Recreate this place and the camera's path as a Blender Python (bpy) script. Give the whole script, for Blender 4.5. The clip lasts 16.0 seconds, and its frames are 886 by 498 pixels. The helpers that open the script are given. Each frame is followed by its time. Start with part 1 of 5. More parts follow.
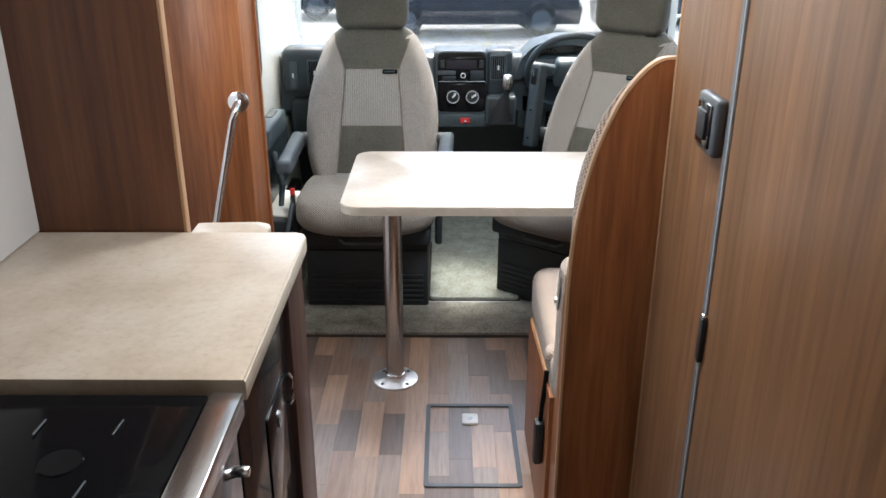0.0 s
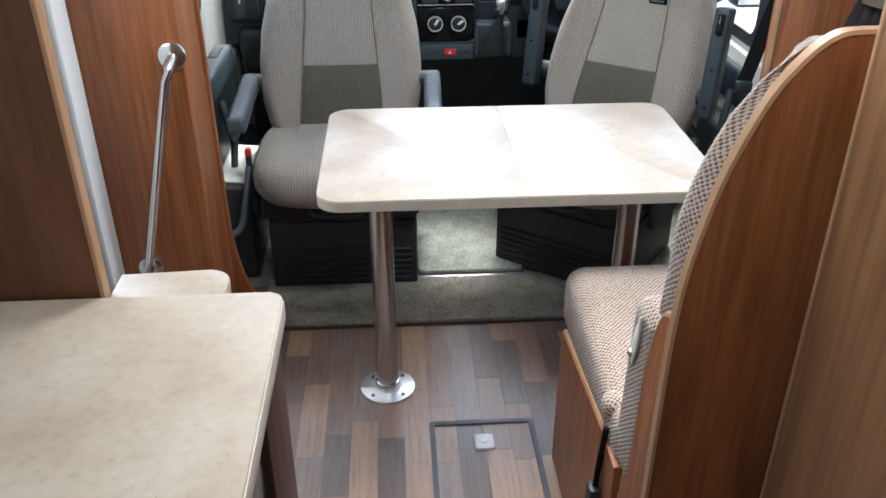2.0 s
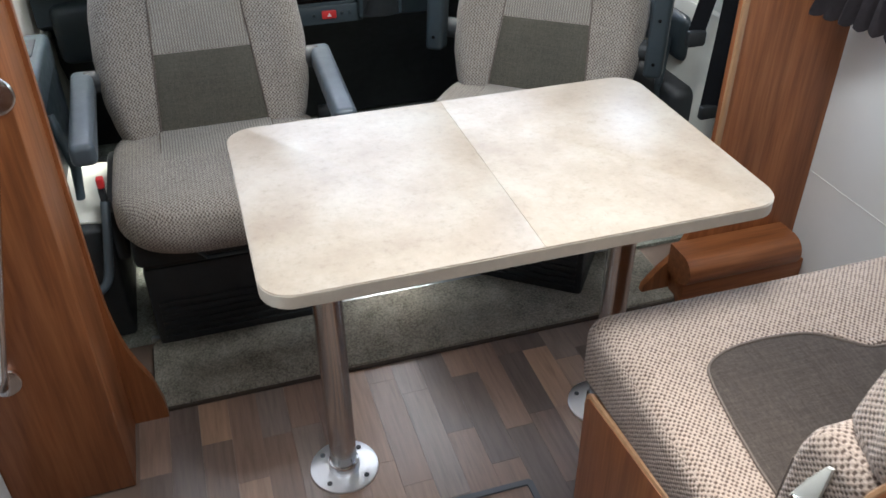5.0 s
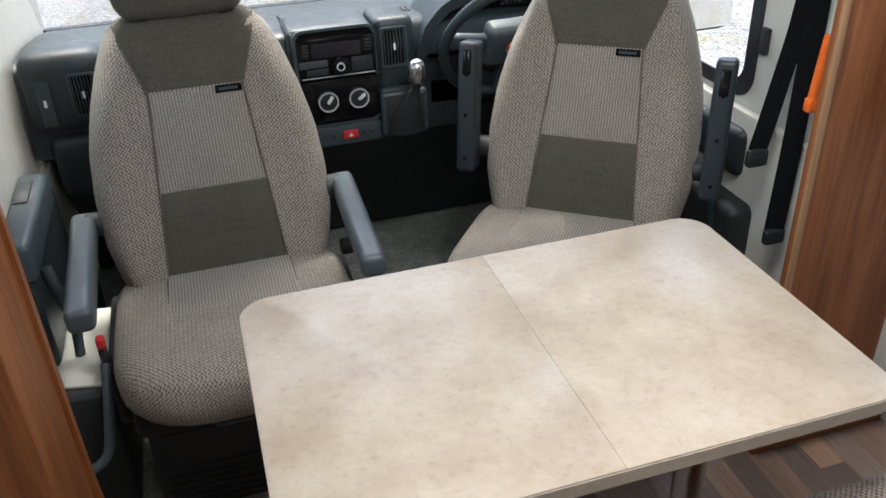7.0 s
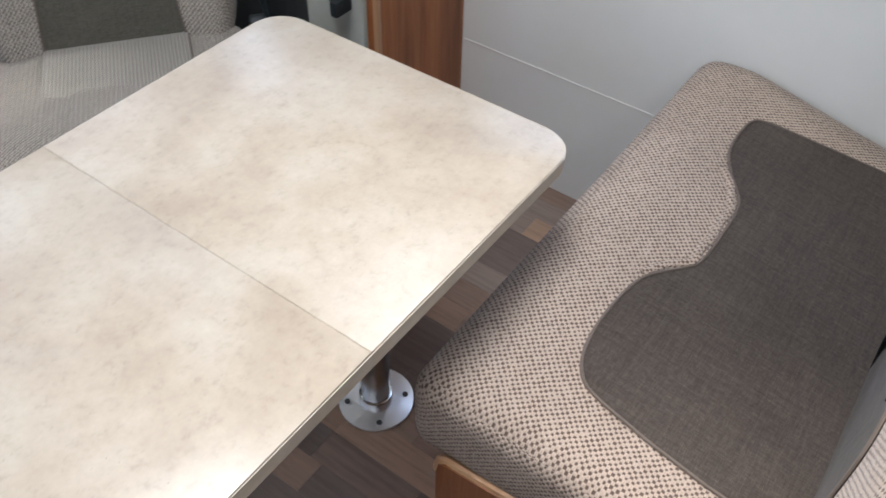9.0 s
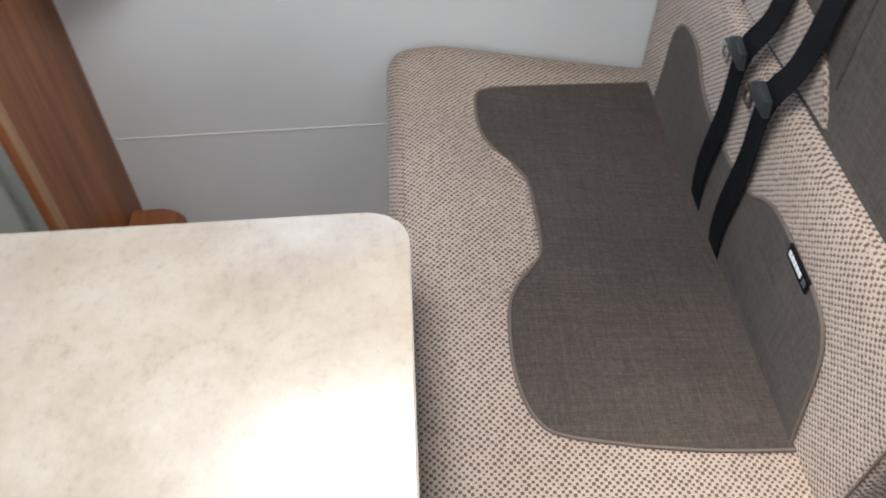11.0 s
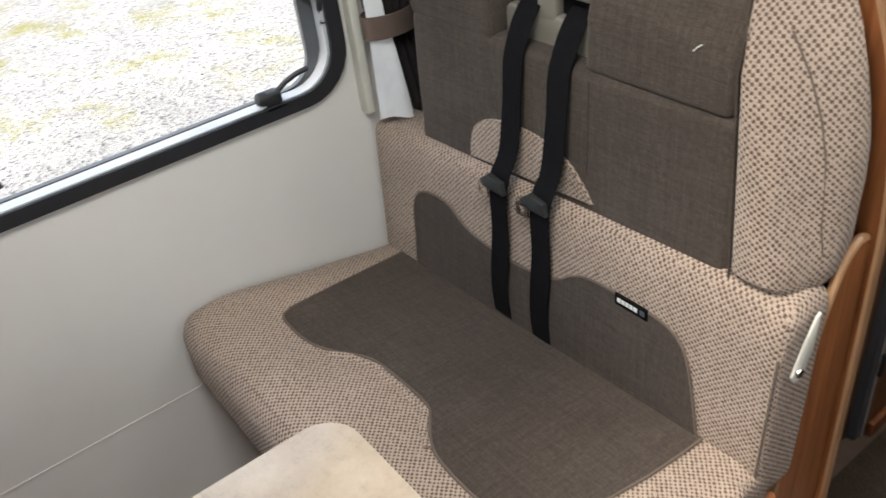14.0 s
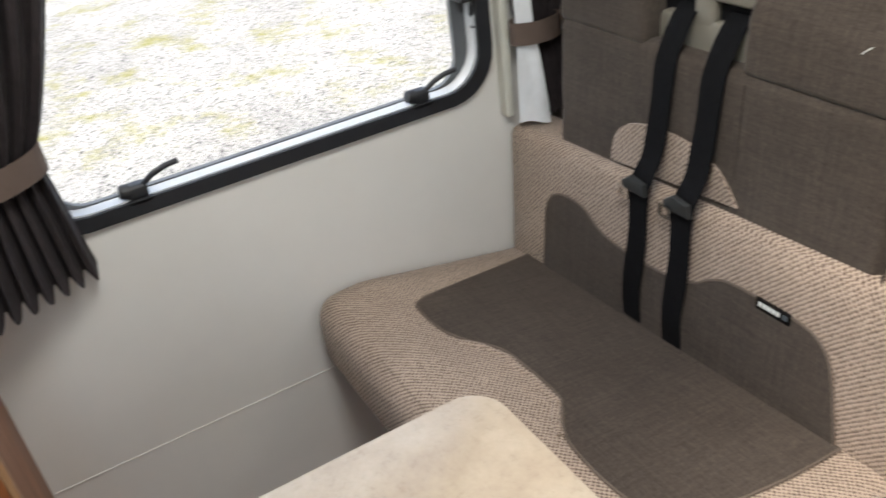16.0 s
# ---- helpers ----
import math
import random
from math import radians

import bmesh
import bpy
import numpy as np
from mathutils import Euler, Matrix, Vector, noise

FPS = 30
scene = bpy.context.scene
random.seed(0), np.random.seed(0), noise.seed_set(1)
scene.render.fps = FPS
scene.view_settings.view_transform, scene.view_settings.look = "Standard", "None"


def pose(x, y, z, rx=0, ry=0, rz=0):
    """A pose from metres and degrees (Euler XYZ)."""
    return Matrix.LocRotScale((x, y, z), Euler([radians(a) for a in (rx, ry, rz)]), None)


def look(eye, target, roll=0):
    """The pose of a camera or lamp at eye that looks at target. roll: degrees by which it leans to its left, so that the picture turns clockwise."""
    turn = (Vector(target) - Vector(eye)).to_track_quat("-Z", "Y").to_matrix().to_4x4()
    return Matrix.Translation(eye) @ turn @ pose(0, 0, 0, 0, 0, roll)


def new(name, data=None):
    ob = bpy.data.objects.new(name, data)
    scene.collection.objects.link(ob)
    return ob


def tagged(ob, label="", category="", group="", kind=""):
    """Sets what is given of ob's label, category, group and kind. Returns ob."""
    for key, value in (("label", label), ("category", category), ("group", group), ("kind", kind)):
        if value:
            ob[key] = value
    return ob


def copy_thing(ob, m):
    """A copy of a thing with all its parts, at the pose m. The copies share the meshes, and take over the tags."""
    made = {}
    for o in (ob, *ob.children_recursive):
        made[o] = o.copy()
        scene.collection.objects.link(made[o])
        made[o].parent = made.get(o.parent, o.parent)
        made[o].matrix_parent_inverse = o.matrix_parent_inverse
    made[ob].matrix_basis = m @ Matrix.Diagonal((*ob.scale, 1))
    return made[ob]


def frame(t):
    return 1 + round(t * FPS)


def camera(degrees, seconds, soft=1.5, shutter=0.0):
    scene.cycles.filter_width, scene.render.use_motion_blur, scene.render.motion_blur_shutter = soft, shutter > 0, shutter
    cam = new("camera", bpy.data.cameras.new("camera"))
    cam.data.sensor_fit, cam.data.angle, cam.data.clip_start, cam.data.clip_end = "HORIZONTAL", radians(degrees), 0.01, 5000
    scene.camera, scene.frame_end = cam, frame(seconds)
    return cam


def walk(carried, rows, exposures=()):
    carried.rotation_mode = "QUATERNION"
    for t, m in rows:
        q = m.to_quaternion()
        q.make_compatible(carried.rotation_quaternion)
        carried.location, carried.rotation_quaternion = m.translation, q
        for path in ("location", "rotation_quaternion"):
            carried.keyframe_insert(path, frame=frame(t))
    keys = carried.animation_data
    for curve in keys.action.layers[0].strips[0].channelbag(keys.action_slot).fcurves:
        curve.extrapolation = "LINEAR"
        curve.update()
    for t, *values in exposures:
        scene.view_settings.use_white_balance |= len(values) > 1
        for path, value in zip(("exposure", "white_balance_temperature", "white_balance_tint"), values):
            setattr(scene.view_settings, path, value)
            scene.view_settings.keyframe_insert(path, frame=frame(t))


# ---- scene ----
cam = camera(55.9, 16.0, shutter=0.4)
PATH = [
    (0, (0.12, -0.361, 1.53), (0.116, 1.488, 0.768), 0.1),
    (0.5, (0.11, -0.226, 1.526), (0.084, 1.603, 0.717), 0.6),
    (1, (0.081, -0.039, 1.529), (0.074, 1.776, 0.689), -0.1),
    (1.5, (0.041, 0.123, 1.53), (0.089, 1.91, 0.633), -1.0),
    (2, (-0.001, 0.248, 1.528), (0.1, 1.988, 0.548), -0.2),
    (2.5, (-0.027, 0.37, 1.536), (0.12, 2.086, 0.519), 1.6),
    (3, (-0.073, 0.483, 1.531), (0.149, 2.164, 0.471), 3.1),
    (3.2, (-0.096, 0.523, 1.525), (0.148, 2.189, 0.446), 3.5),
    (5.5, (-0.218, 0.972, 1.514), (0.29, 2.526, 0.361), -1.0),
    (6, (-0.18, 1.073, 1.517), (0.293, 2.657, 0.392), -1.8),
    (6.2, (-0.173, 1.096, 1.559), (0.299, 2.686, 0.442), -1.6),
    (6.5, (-0.162, 1.128, 1.56), (0.302, 2.766, 0.512), -2.1),
    (7, (-0.165, 1.174, 1.565), (0.306, 2.824, 0.538), -2.4),
    (7.5, (-0.227, 1.271, 1.545), (0.43, 2.737, 0.354), -0.7),
    (8, (-0.18, 1.364, 1.496), (0.719, 2.558, 0.167), 2.3),
    (8.5, (-0.161, 1.43, 1.487), (0.87, 2.412, 0.082), 1.1),
    (9, (-0.13, 1.502, 1.472), (1.008, 2.294, 0.03), 1.7),
    (9.2, (-0.111, 1.506, 1.466), (1.053, 2.267, 0.028), 0.7),
    (11.3, (-0.008, 1.891, 1.518), (1.328, 1.723, 0.04), -3.4),
    (11.5, (-0.021, 1.91, 1.54), (1.327, 1.652, 0.085), -4.1),
    (12, (-0.044, 1.979, 1.568), (1.334, 1.474, 0.209), -3.3),
    (12.5, (-0.079, 2.015, 1.558), (1.357, 1.385, 0.315), -4.4),
    (13, (-0.051, 2.017, 1.572), (1.444, 1.363, 0.416), -6.5),
    (13.5, (-0.046, 2.06, 1.555), (1.433, 1.347, 0.414), -7.9),
    (14, (-0.051, 2.178, 1.557), (1.321, 1.285, 0.407), -7.9),
    (14.5, (-0.062, 2.282, 1.561), (1.23, 1.217, 0.467), -6.8),
    (15, (-0.072, 2.33, 1.537), (1.221, 1.207, 0.505), -4.8),
    (15.5, (-0.072, 2.338, 1.531), (1.305, 1.32, 0.498), -4.8),
    (16, (-0.058, 2.308, 1.542), (1.454, 1.55, 0.474), -7.8),
]

walk(cam, [(t, look(eye, target, roll)) for t, eye, target, roll in PATH], [(0, 2.75, 6250, 8), (0.6, 2.72, 6200, 7), (2.5, 2.5, 5950, 7), (5.5, 2.3, 6250, 8), (6.8, 2.0, 6450, 9),
     (8.0, 2.2, 6350, 9), (9.0, 2.18, 6150, 9), (12.5, 2.15, 6650, 8), (13.3, 1.9, 6900, 9), (14.5, 2.07, 6950, 9), (15.4, 2.2, 6750, 8), (16, 1.95, 7000, 9)])
SKY, SUN, ROOF = 0.15, 0.65, 4.8

# world, sun and lamps
world = bpy.data.worlds.new("overcast_sky")
scene.world = world
world.use_nodes = True
wn = world.node_tree
sky = wn.nodes.new("ShaderNodeTexSky")
sky.sky_type = 'NISHITA'
sky.sun_disc = False
sky.sun_elevation = radians(66)
sky.sun_rotation = radians(10)
sky.air_density, sky.dust_density, sky.ozone_density = 1.0, 3.0, 0.9
wn.links.new(sky.outputs[0], wn.nodes["Background"].inputs[0])
wn.nodes["Background"].inputs[1].default_value = SKY

sun_data = bpy.data.lights.new("sun", 'SUN')
sun_data.energy = SUN
sun_data.angle = radians(14)
sun_data.color = (1.0, 0.97, 0.92)
sun = new("sun", sun_data)
sun.matrix_basis = look((1.2, 7.2, 12), (0.3, 2.0, 0.0))


def roof_fill(x, y, sx, sy, power):
    d = bpy.data.lights.new("roof_fill_lamp", 'AREA')
    d.shape, d.size, d.size_y, d.energy = 'RECTANGLE', sx, sy, power
    d.color = (0.95, 0.98, 1.0)
    o = new("roof_fill_lamp", d)
    o.matrix_basis = pose(x, y, 1.985)
    return o


# added fill lamps over dinette and aisle, placed to even out the interior
roof_fill(0.42, 2.05, 0.56, 0.40, ROOF)
roof_fill(0.10, 0.88, 0.38, 0.38, ROOF * 0.36)

# added fill lamp at the entry door, in an assumed window opening
dl = bpy.data.lights.new("door_fill_lamp", 'AREA')
dl.shape, dl.size, dl.size_y, dl.energy = 'RECTANGLE', 0.46, 0.52, 0.5
dl.color = (0.95, 0.98, 1.0)
new("door_fill_lamp", dl).matrix_basis = look((-0.792, 1.72, 1.34), (0.4, 1.72, 1.10))


# ---------------------------------------------------------------- materials
class Net:
    """A small helper round one node tree."""

    def __init__(self, name):
        self.mat = bpy.data.materials.new(name)
        self.mat.use_nodes = True
        self.t = self.mat.node_tree
        self.bsdf = self.t.nodes["Principled BSDF"]
        self.coord = self.t.nodes.new("ShaderNodeTexCoord")

    def add(self, kind, **values):
        n = self.t.nodes.new(kind)
        for k, v in values.items():
            n.inputs[k].default_value = v
        return n

    def link(self, a, b):
        self.t.links.new(a, b)

    def mapped(self, scale=(1, 1, 1), turn=(0, 0, 0), uv=False, jitter=False):
        m = self.add("ShaderNodeMapping")
        m.inputs["Scale"].default_value = scale
        m.inputs["Rotation"].default_value = turn
        self.link(self.coord.outputs["UV" if uv else "Object"], m.inputs["Vector"])
        if jitter:
            info = self.add("ShaderNodeObjectInfo")
            mul = self.add("ShaderNodeMath")
            mul.operation = 'MULTIPLY'
            mul.inputs[1].default_value = 37.0
            self.link(info.outputs["Random"], mul.inputs[0])
            comb = self.add("ShaderNodeCombineXYZ")
            for i in range(3):
                self.link(mul.outputs[0], comb.inputs[i])
            self.link(comb.outputs[0], m.inputs["Location"])
        return m.outputs[0]

    def noise(self, vec, scale, detail=4.0, rough=0.6):
        n = self.add("ShaderNodeTexNoise", Scale=scale, Detail=detail, Roughness=rough)
        self.link(vec, n.inputs["Vector"])
        return n.outputs["Fac"]

    def ramp(self, fac, stops):
        r = self.add("ShaderNodeValToRGB")
        e = r.color_ramp.elements
        while len(e) < len(stops):
            e.new(0.5)
        for el, (p, c) in zip(e, stops):
            el.position = p
            el.color = (*c, 1) if len(c) == 3 else c
        self.link(fac, r.inputs[0])
        return r.outputs[0]

    def mix(self, fac, a, b, blend='MIX'):
        m = self.add("ShaderNodeMixRGB")
        m.blend_type = blend
        for i, v in ((0, fac), (1, a), (2, b)):
            if isinstance(v, (float, int)):
                m.inputs[i].default_value = v
            elif isinstance(v, tuple):
                m.inputs[i].default_value = (*v, 1)
            else:
                self.link(v, m.inputs[i])
        return m.outputs[0]

    def bump(self, height, strength=0.2, distance=0.002):
        b = self.add("ShaderNodeBump", Strength=strength, Distance=distance)
        self.link(height, b.inputs["Height"])
        self.link(b.outputs[0], self.bsdf.inputs["Normal"])

    def finish(self, colour, rough, metal=0.0, spec=0.5):
        if isinstance(colour, tuple):
            self.bsdf.inputs["Base Color"].default_value = (*colour, 1)
        else:
            self.link(colour, self.bsdf.inputs["Base Color"])
        if isinstance(rough, (int, float)):
            self.bsdf.inputs["Roughness"].default_value = rough
        else:
            self.link(rough, self.bsdf.inputs["Roughness"])
        self.bsdf.inputs["Metallic"].default_value = metal
        self.bsdf.inputs["Specular IOR Level"].default_value = spec
        return self.mat


def wood(name, dark, mid, light, axis=2, rough=0.38):
    """Walnut-look foil: fine long grain along one axis with broad bands."""
    n = Net(name)
    s = [26.0, 26.0, 26.0]
    s[axis] = 1.3
    v = n.mapped(tuple(s), jitter=True)
    fine = n.noise(v, 2.4, 6.0, 0.65)
    s2 = [7.0, 7.0, 7.0]
    s2[axis] = 0.45
    broad = n.noise(n.mapped(tuple(s2), jitter=True), 1.3, 3.0, 0.5)
    c1 = n.ramp(fine, [(0.28, dark), (0.5, mid), (0.74, light)])
    c2 = n.ramp(broad, [(0.3, (0.70, 0.64, 0.60)), (0.5, (0.97, 0.96, 0.95)), (0.72, (1.22, 1.14, 1.05))])
    col = n.mix(0.8, c1, c2, 'MULTIPLY')
    n.bump(fine, 0.12, 0.0008)
    r = n.ramp(fine, [(0.0, (rough + 0.1,) * 3), (1.0, (rough - 0.05,) * 3)])
    return n.finish(col, r)


def laminate(name, base, dark, light, rough=0.33):
    """Mottled sandstone worktop laminate with fine pits."""
    n = Net(name)
    v = n.mapped()
    big = n.noise(v, 7.0, 5.0, 0.6)
    fine = n.noise(v, 70.0, 5.0, 0.7)
    c = n.ramp(big, [(0.32, dark), (0.5, base), (0.68, light)])
    f = n.ramp(fine, [(0.28, (0.74, 0.70, 0.66)), (0.44, (0.95, 0.94, 0.93)), (0.7, (1.07, 1.07, 1.07))])
    col = n.mix(0.7, c, f, 'MULTIPLY')
    pits = n.add("ShaderNodeTexVoronoi", Scale=85.0)
    n.link(v, pits.inputs["Vector"])
    spot = n.ramp(pits.outputs["Distance"], [(0.0, (0.45, 0.40, 0.35)), (0.10, (1, 1, 1))])
    gate = n.ramp(n.noise(v, 22.0, 2.0), [(0.52, (0, 0, 0)), (0.62, (1, 1, 1))])
    col = n.mix(gate, col, n.mix(1.0, col, spot, 'MULTIPLY'))
    n.bump(fine, 0.30, 0.0010)
    r = n.ramp(big, [(0.2, (rough + 0.05,) * 3), (0.8, (rough - 0.03,) * 3)])
    return n.finish(col, r, spec=0.75)


def weave(name, thread, dots, pitch=0.0105, stripes=0.0, band=0.55, dot=0.85):
    """Honeycomb upholstery: pale yarn with rows of staggered dark squarish dots."""
    n = Net(name)
    k = 1.0 / (pitch * 0.7071)
    v = n.mapped((k, k, k), (0, 0, radians(45)), uv=True)
    wob = n.noise(n.mapped(), 160.0, 2.0)
    shift = n.add("ShaderNodeVectorMath")
    shift.operation = 'ADD'
    n.link(v, shift.inputs[0])
    n.link(n.mix(1.0, n.mix(1.0, wob, (0.5, 0.5, 0.5), 'SUBTRACT'), (0.22, 0.22, 0.22), 'MULTIPLY'), shift.inputs[1])
    cell = n.add("ShaderNodeTexVoronoi", Scale=1.0, Randomness=0.16)
    cell.distance = 'MANHATTAN'
    n.link(shift.outputs[0], cell.inputs["Vector"])
    wear = n.noise(n.mapped(), 6.0, 4.0)
    fuzz = n.noise(n.mapped(), 420.0, 2.0)
    th = n.mix(0.5, n.ramp(wear, [(0.3, tuple(c * 0.8 for c in thread)), (0.7, tuple(c * 1.15 for c in thread))]),
               n.ramp(fuzz, [(0.3, tuple(c * 0.66 for c in thread)), (0.7, tuple(c * 1.25 for c in thread))]))
    yarn = n.add("ShaderNodeTexWave", Scale=0.3142 / (pitch * 0.25), Distortion=0.6)
    yarn.bands_direction = 'Y'
    n.link(n.coord.outputs["UV"], yarn.inputs["Vector"])
    th = n.mix(0.30, th, n.ramp(yarn.outputs["Fac"], [(0.1, (0.62, 0.60, 0.58)), (0.7, (1.12, 1.12, 1.12))]), 'MULTIPLY')
    mask = n.ramp(cell.outputs["Distance"], [(0.38, (dot, dot, dot)), (0.57, (0, 0, 0))])
    col = n.mix(mask, th, dots)
    if stripes:
        line = n.add("ShaderNodeTexWave", Scale=stripes, Distortion=1.0)
        n.link(n.coord.outputs["UV"], line.inputs["Vector"])
        col = n.mix(band, col, n.ramp(line.outputs["Fac"], [(0.2, (0.55, 0.52, 0.5)), (0.7, (1.1, 1.1, 1.1))]), 'MULTIPLY')
    n.bump(cell.outputs["Distance"], 0.55, 0.0025)
    n.bsdf.inputs["Sheen Weight"].default_value = 0.15
    return n.finish(col, 0.9, spec=0.2)


def suede(name, c, brush=1.0):
    """Chenille suede cloth: cloudy nap, crossed slubs of yarn and a fine grain."""
    n = Net(name)
    v = n.mapped()
    a = n.noise(v, 5.0, 5.0, 0.6)
    b = n.mix(0.5, n.noise(n.mapped((1, 7, 7)), 95.0, 3.0, 0.7), n.noise(n.mapped((7, 1, 1)), 95.0, 3.0, 0.7))
    slub = n.mix(0.5, n.noise(n.mapped((9, 210, 210)), 1.0, 4.0, 0.7), n.noise(n.mapped((210, 9, 9)), 1.0, 4.0, 0.7))
    col = n.mix(0.6, n.ramp(a, [(0.32, tuple(x * 0.72 for x in c)), (0.68, tuple(x * 1.30 for x in c))]),
                n.ramp(b, [(0.34, tuple(x * 0.42 for x in c)), (0.66, tuple(x * 1.7 for x in c))]))
    col = n.mix(0.75 * brush, col, n.ramp(slub, [(0.36, (0.58, 0.57, 0.56)), (0.5, (1.0, 1.0, 1.0)), (0.64, (1.5, 1.5, 1.5))]), 'MULTIPLY')
    n.bump(slub, 0.35, 0.0012)
    n.bsdf.inputs["Sheen Weight"].default_value = 0.08
    return n.finish(col, 0.92, spec=0.08)


def plain(name, c, rough=0.5, metal=0.0, vary=0.10, scale=14.0, bump=0.0, spec=0.5, bscale=300.0, rv=0.06):
    """Paint, moulded plastic, metal or rubber with faint cloudiness and grain."""
    n = Net(name)
    v = n.mapped()
    a = n.noise(v, scale, 5.0, 0.65)
    col = n.ramp(a, [(0.3, tuple(x * (1 - vary) for x in c)), (0.7, tuple(min(x * (1 + vary), 1.0) for x in c))])
    r = n.ramp(n.noise(v, scale * 2.3, 3.0), [(0.3, (max(rough - rv, 0.02),) * 3), (0.7, (rough + rv,) * 3)])
    if bump:
        n.bump(n.noise(v, bscale, 2.0), bump, 0.0006)
    return n.finish(col, r, metal, spec)


def pile(name, a, b, scale=190.0):
    """Cut-pile carpet."""
    n = Net(name)
    v = n.mapped()
    f = n.noise(v, scale, 5.0, 0.75)
    g = n.noise(v, 16.0, 4.0)
    col = n.mix(0.25, n.ramp(f, [(0.32, a), (0.66, b)]), n.ramp(g, [(0.35, a), (0.65, b)]))
    n.bump(f, 0.9, 0.006)
    return n.finish(col, 0.95, spec=0.1)


def planked(name):
    """Printed vinyl plank: tone by piece, long grain along y."""
    n = Net(name)
    info = n.add("ShaderNodeObjectInfo")
    v = n.mapped((60.0, 4.0, 60.0), jitter=True)
    g = n.noise(v, 1.6, 6.0, 0.65)
    tone = n.ramp(info.outputs["Random"], [(0.0, (0.130, 0.096, 0.080)), (0.20, (0.142, 0.104, 0.086)), (0.30, (0.215, 0.141, 0.104)), (0.50, (0.240, 0.156, 0.113)),
                                           (0.58, (0.33, 0.208, 0.139)), (0.74, (0.36, 0.226, 0.150)), (0.82, (0.218, 0.168, 0.139)), (1.0, (0.235, 0.176, 0.142))])
    col = n.mix(0.85, tone, n.ramp(g, [(0.28, (0.66, 0.63, 0.61)), (0.5, (1, 1, 1)), (0.75, (1.3, 1.26, 1.22))]), 'MULTIPLY')
    n.bump(g, 0.15, 0.0006)
    return n.finish(col, 0.30, spec=0.65)


def gravel(name):
    n = Net(name)
    v = n.mapped()
    st = n.add("ShaderNodeTexVoronoi", Scale=55.0)
    n.link(v, st.inputs["Vector"])
    cr = n.add("ShaderNodeSeparateColor")
    n.link(st.outputs["Color"], cr.inputs[0])
    stone = n.ramp(cr.outputs[0], [(0.0, (0.10, 0.10, 0.09)), (0.14, (0.30, 0.29, 0.26)), (0.30, (0.44, 0.42, 0.38)), (1.0, (0.54, 0.52, 0.48))])
    wet = n.noise(v, 0.9, 6.0, 0.7)
    weed = n.ramp(n.noise(v, 1.7, 7.0, 0.75), [(0.52, (0, 0, 0)), (0.66, (0.85, 0.85, 0.85))])
    tuft = n.ramp(n.noise(v, 40.0, 4.0), [(0.3, (0.20, 0.185, 0.05)), (0.7, (0.42, 0.39, 0.10))])
    col = n.mix(weed, n.mix(0.5, stone, n.ramp(wet, [(0.35, (0.5, 0.5, 0.5)), (0.6, (1.1, 1.1, 1.1))]), 'MULTIPLY'), tuft)
    n.bump(st.outputs["Distance"], 0.9, 0.03)
    return n.finish(col, 0.85, spec=0.3)


def clear(name, tint=(0.97, 0.99, 0.98), rough=0.0):
    n = Net(name)
    n.bsdf.inputs["Transmission Weight"].default_value = 1.0
    n.bsdf.inputs["IOR"].default_value = 1.02
    return n.finish(tint, rough)


M = {}
M["wood"] = wood("walnut_foil", (0.145, 0.045, 0.014), (0.245, 0.084, 0.027), (0.34, 0.130, 0.047))
M["wood_h"] = wood("walnut_foil_across", (0.145, 0.045, 0.014), (0.245, 0.084, 0.027), (0.34, 0.130, 0.047), axis=0)
# the same walnut darkened: shade on the kitchen panels put into the colour
M["wood_shaded"] = wood("walnut_foil_shaded", (0.060, 0.021, 0.009), (0.100, 0.035, 0.013), (0.140, 0.052, 0.020))
M["edge"] = wood("pale_edge_band", (0.31, 0.17, 0.082), (0.38, 0.215, 0.11), (0.44, 0.26, 0.14))
M["oak"] = wood("pale_door_foil", (0.120, 0.053, 0.022), (0.196, 0.092, 0.039), (0.278, 0.142, 0.063), rough=0.36)
M["stile"] = wood("red_brown_stile", (0.030, 0.013, 0.009), (0.048, 0.020, 0.013), (0.070, 0.030, 0.019))
M["jamb"] = plain("slate_blue_jamb", (0.09, 0.105, 0.125), 0.5, vary=0.08)
M["worktop"] = laminate("sandstone_laminate", (0.430, 0.353, 0.268), (0.372, 0.294, 0.217), (0.490, 0.424, 0.338))
M["worktop_edge"] = plain("laminate_edge", (0.50, 0.44, 0.35), 0.4, vary=0.08, scale=40)
M["fabric"] = weave("honeycomb_fabric", (0.390, 0.306, 0.245), (0.098, 0.066, 0.050), pitch=0.0099, dot=1.0)
M["fabric_seat"] = weave("seat_fabric", (0.325, 0.286, 0.240), (0.100, 0.080, 0.066), pitch=0.0092, stripes=34.0, band=0.35, dot=0.9)
M["fabric_rib"] = weave("ribbed_seat_fabric", (0.330, 0.298, 0.252), (0.160, 0.140, 0.118), pitch=0.0075, stripes=42.0, band=0.7, dot=0.8)
M["suede"] = suede("brown_suede", (0.058, 0.0465, 0.0385), 0.6)
M["suede_seat"] = suede("olive_suede", (0.077, 0.070, 0.054), 0.35)
M["piping"] = plain("seam_piping", (0.115, 0.088, 0.070), 0.85, bump=0.3)
M["wall"] = plain("cream_wall_board", (0.66, 0.64, 0.60), 0.5, vary=0.03, scale=4, bump=0.05)
M["latch_white"] = plain("white_latch_plate", (0.86, 0.86, 0.84), 0.3, vary=0.03)
M["white"] = plain("white_trim", (0.74, 0.74, 0.72), 0.4, vary=0.04)
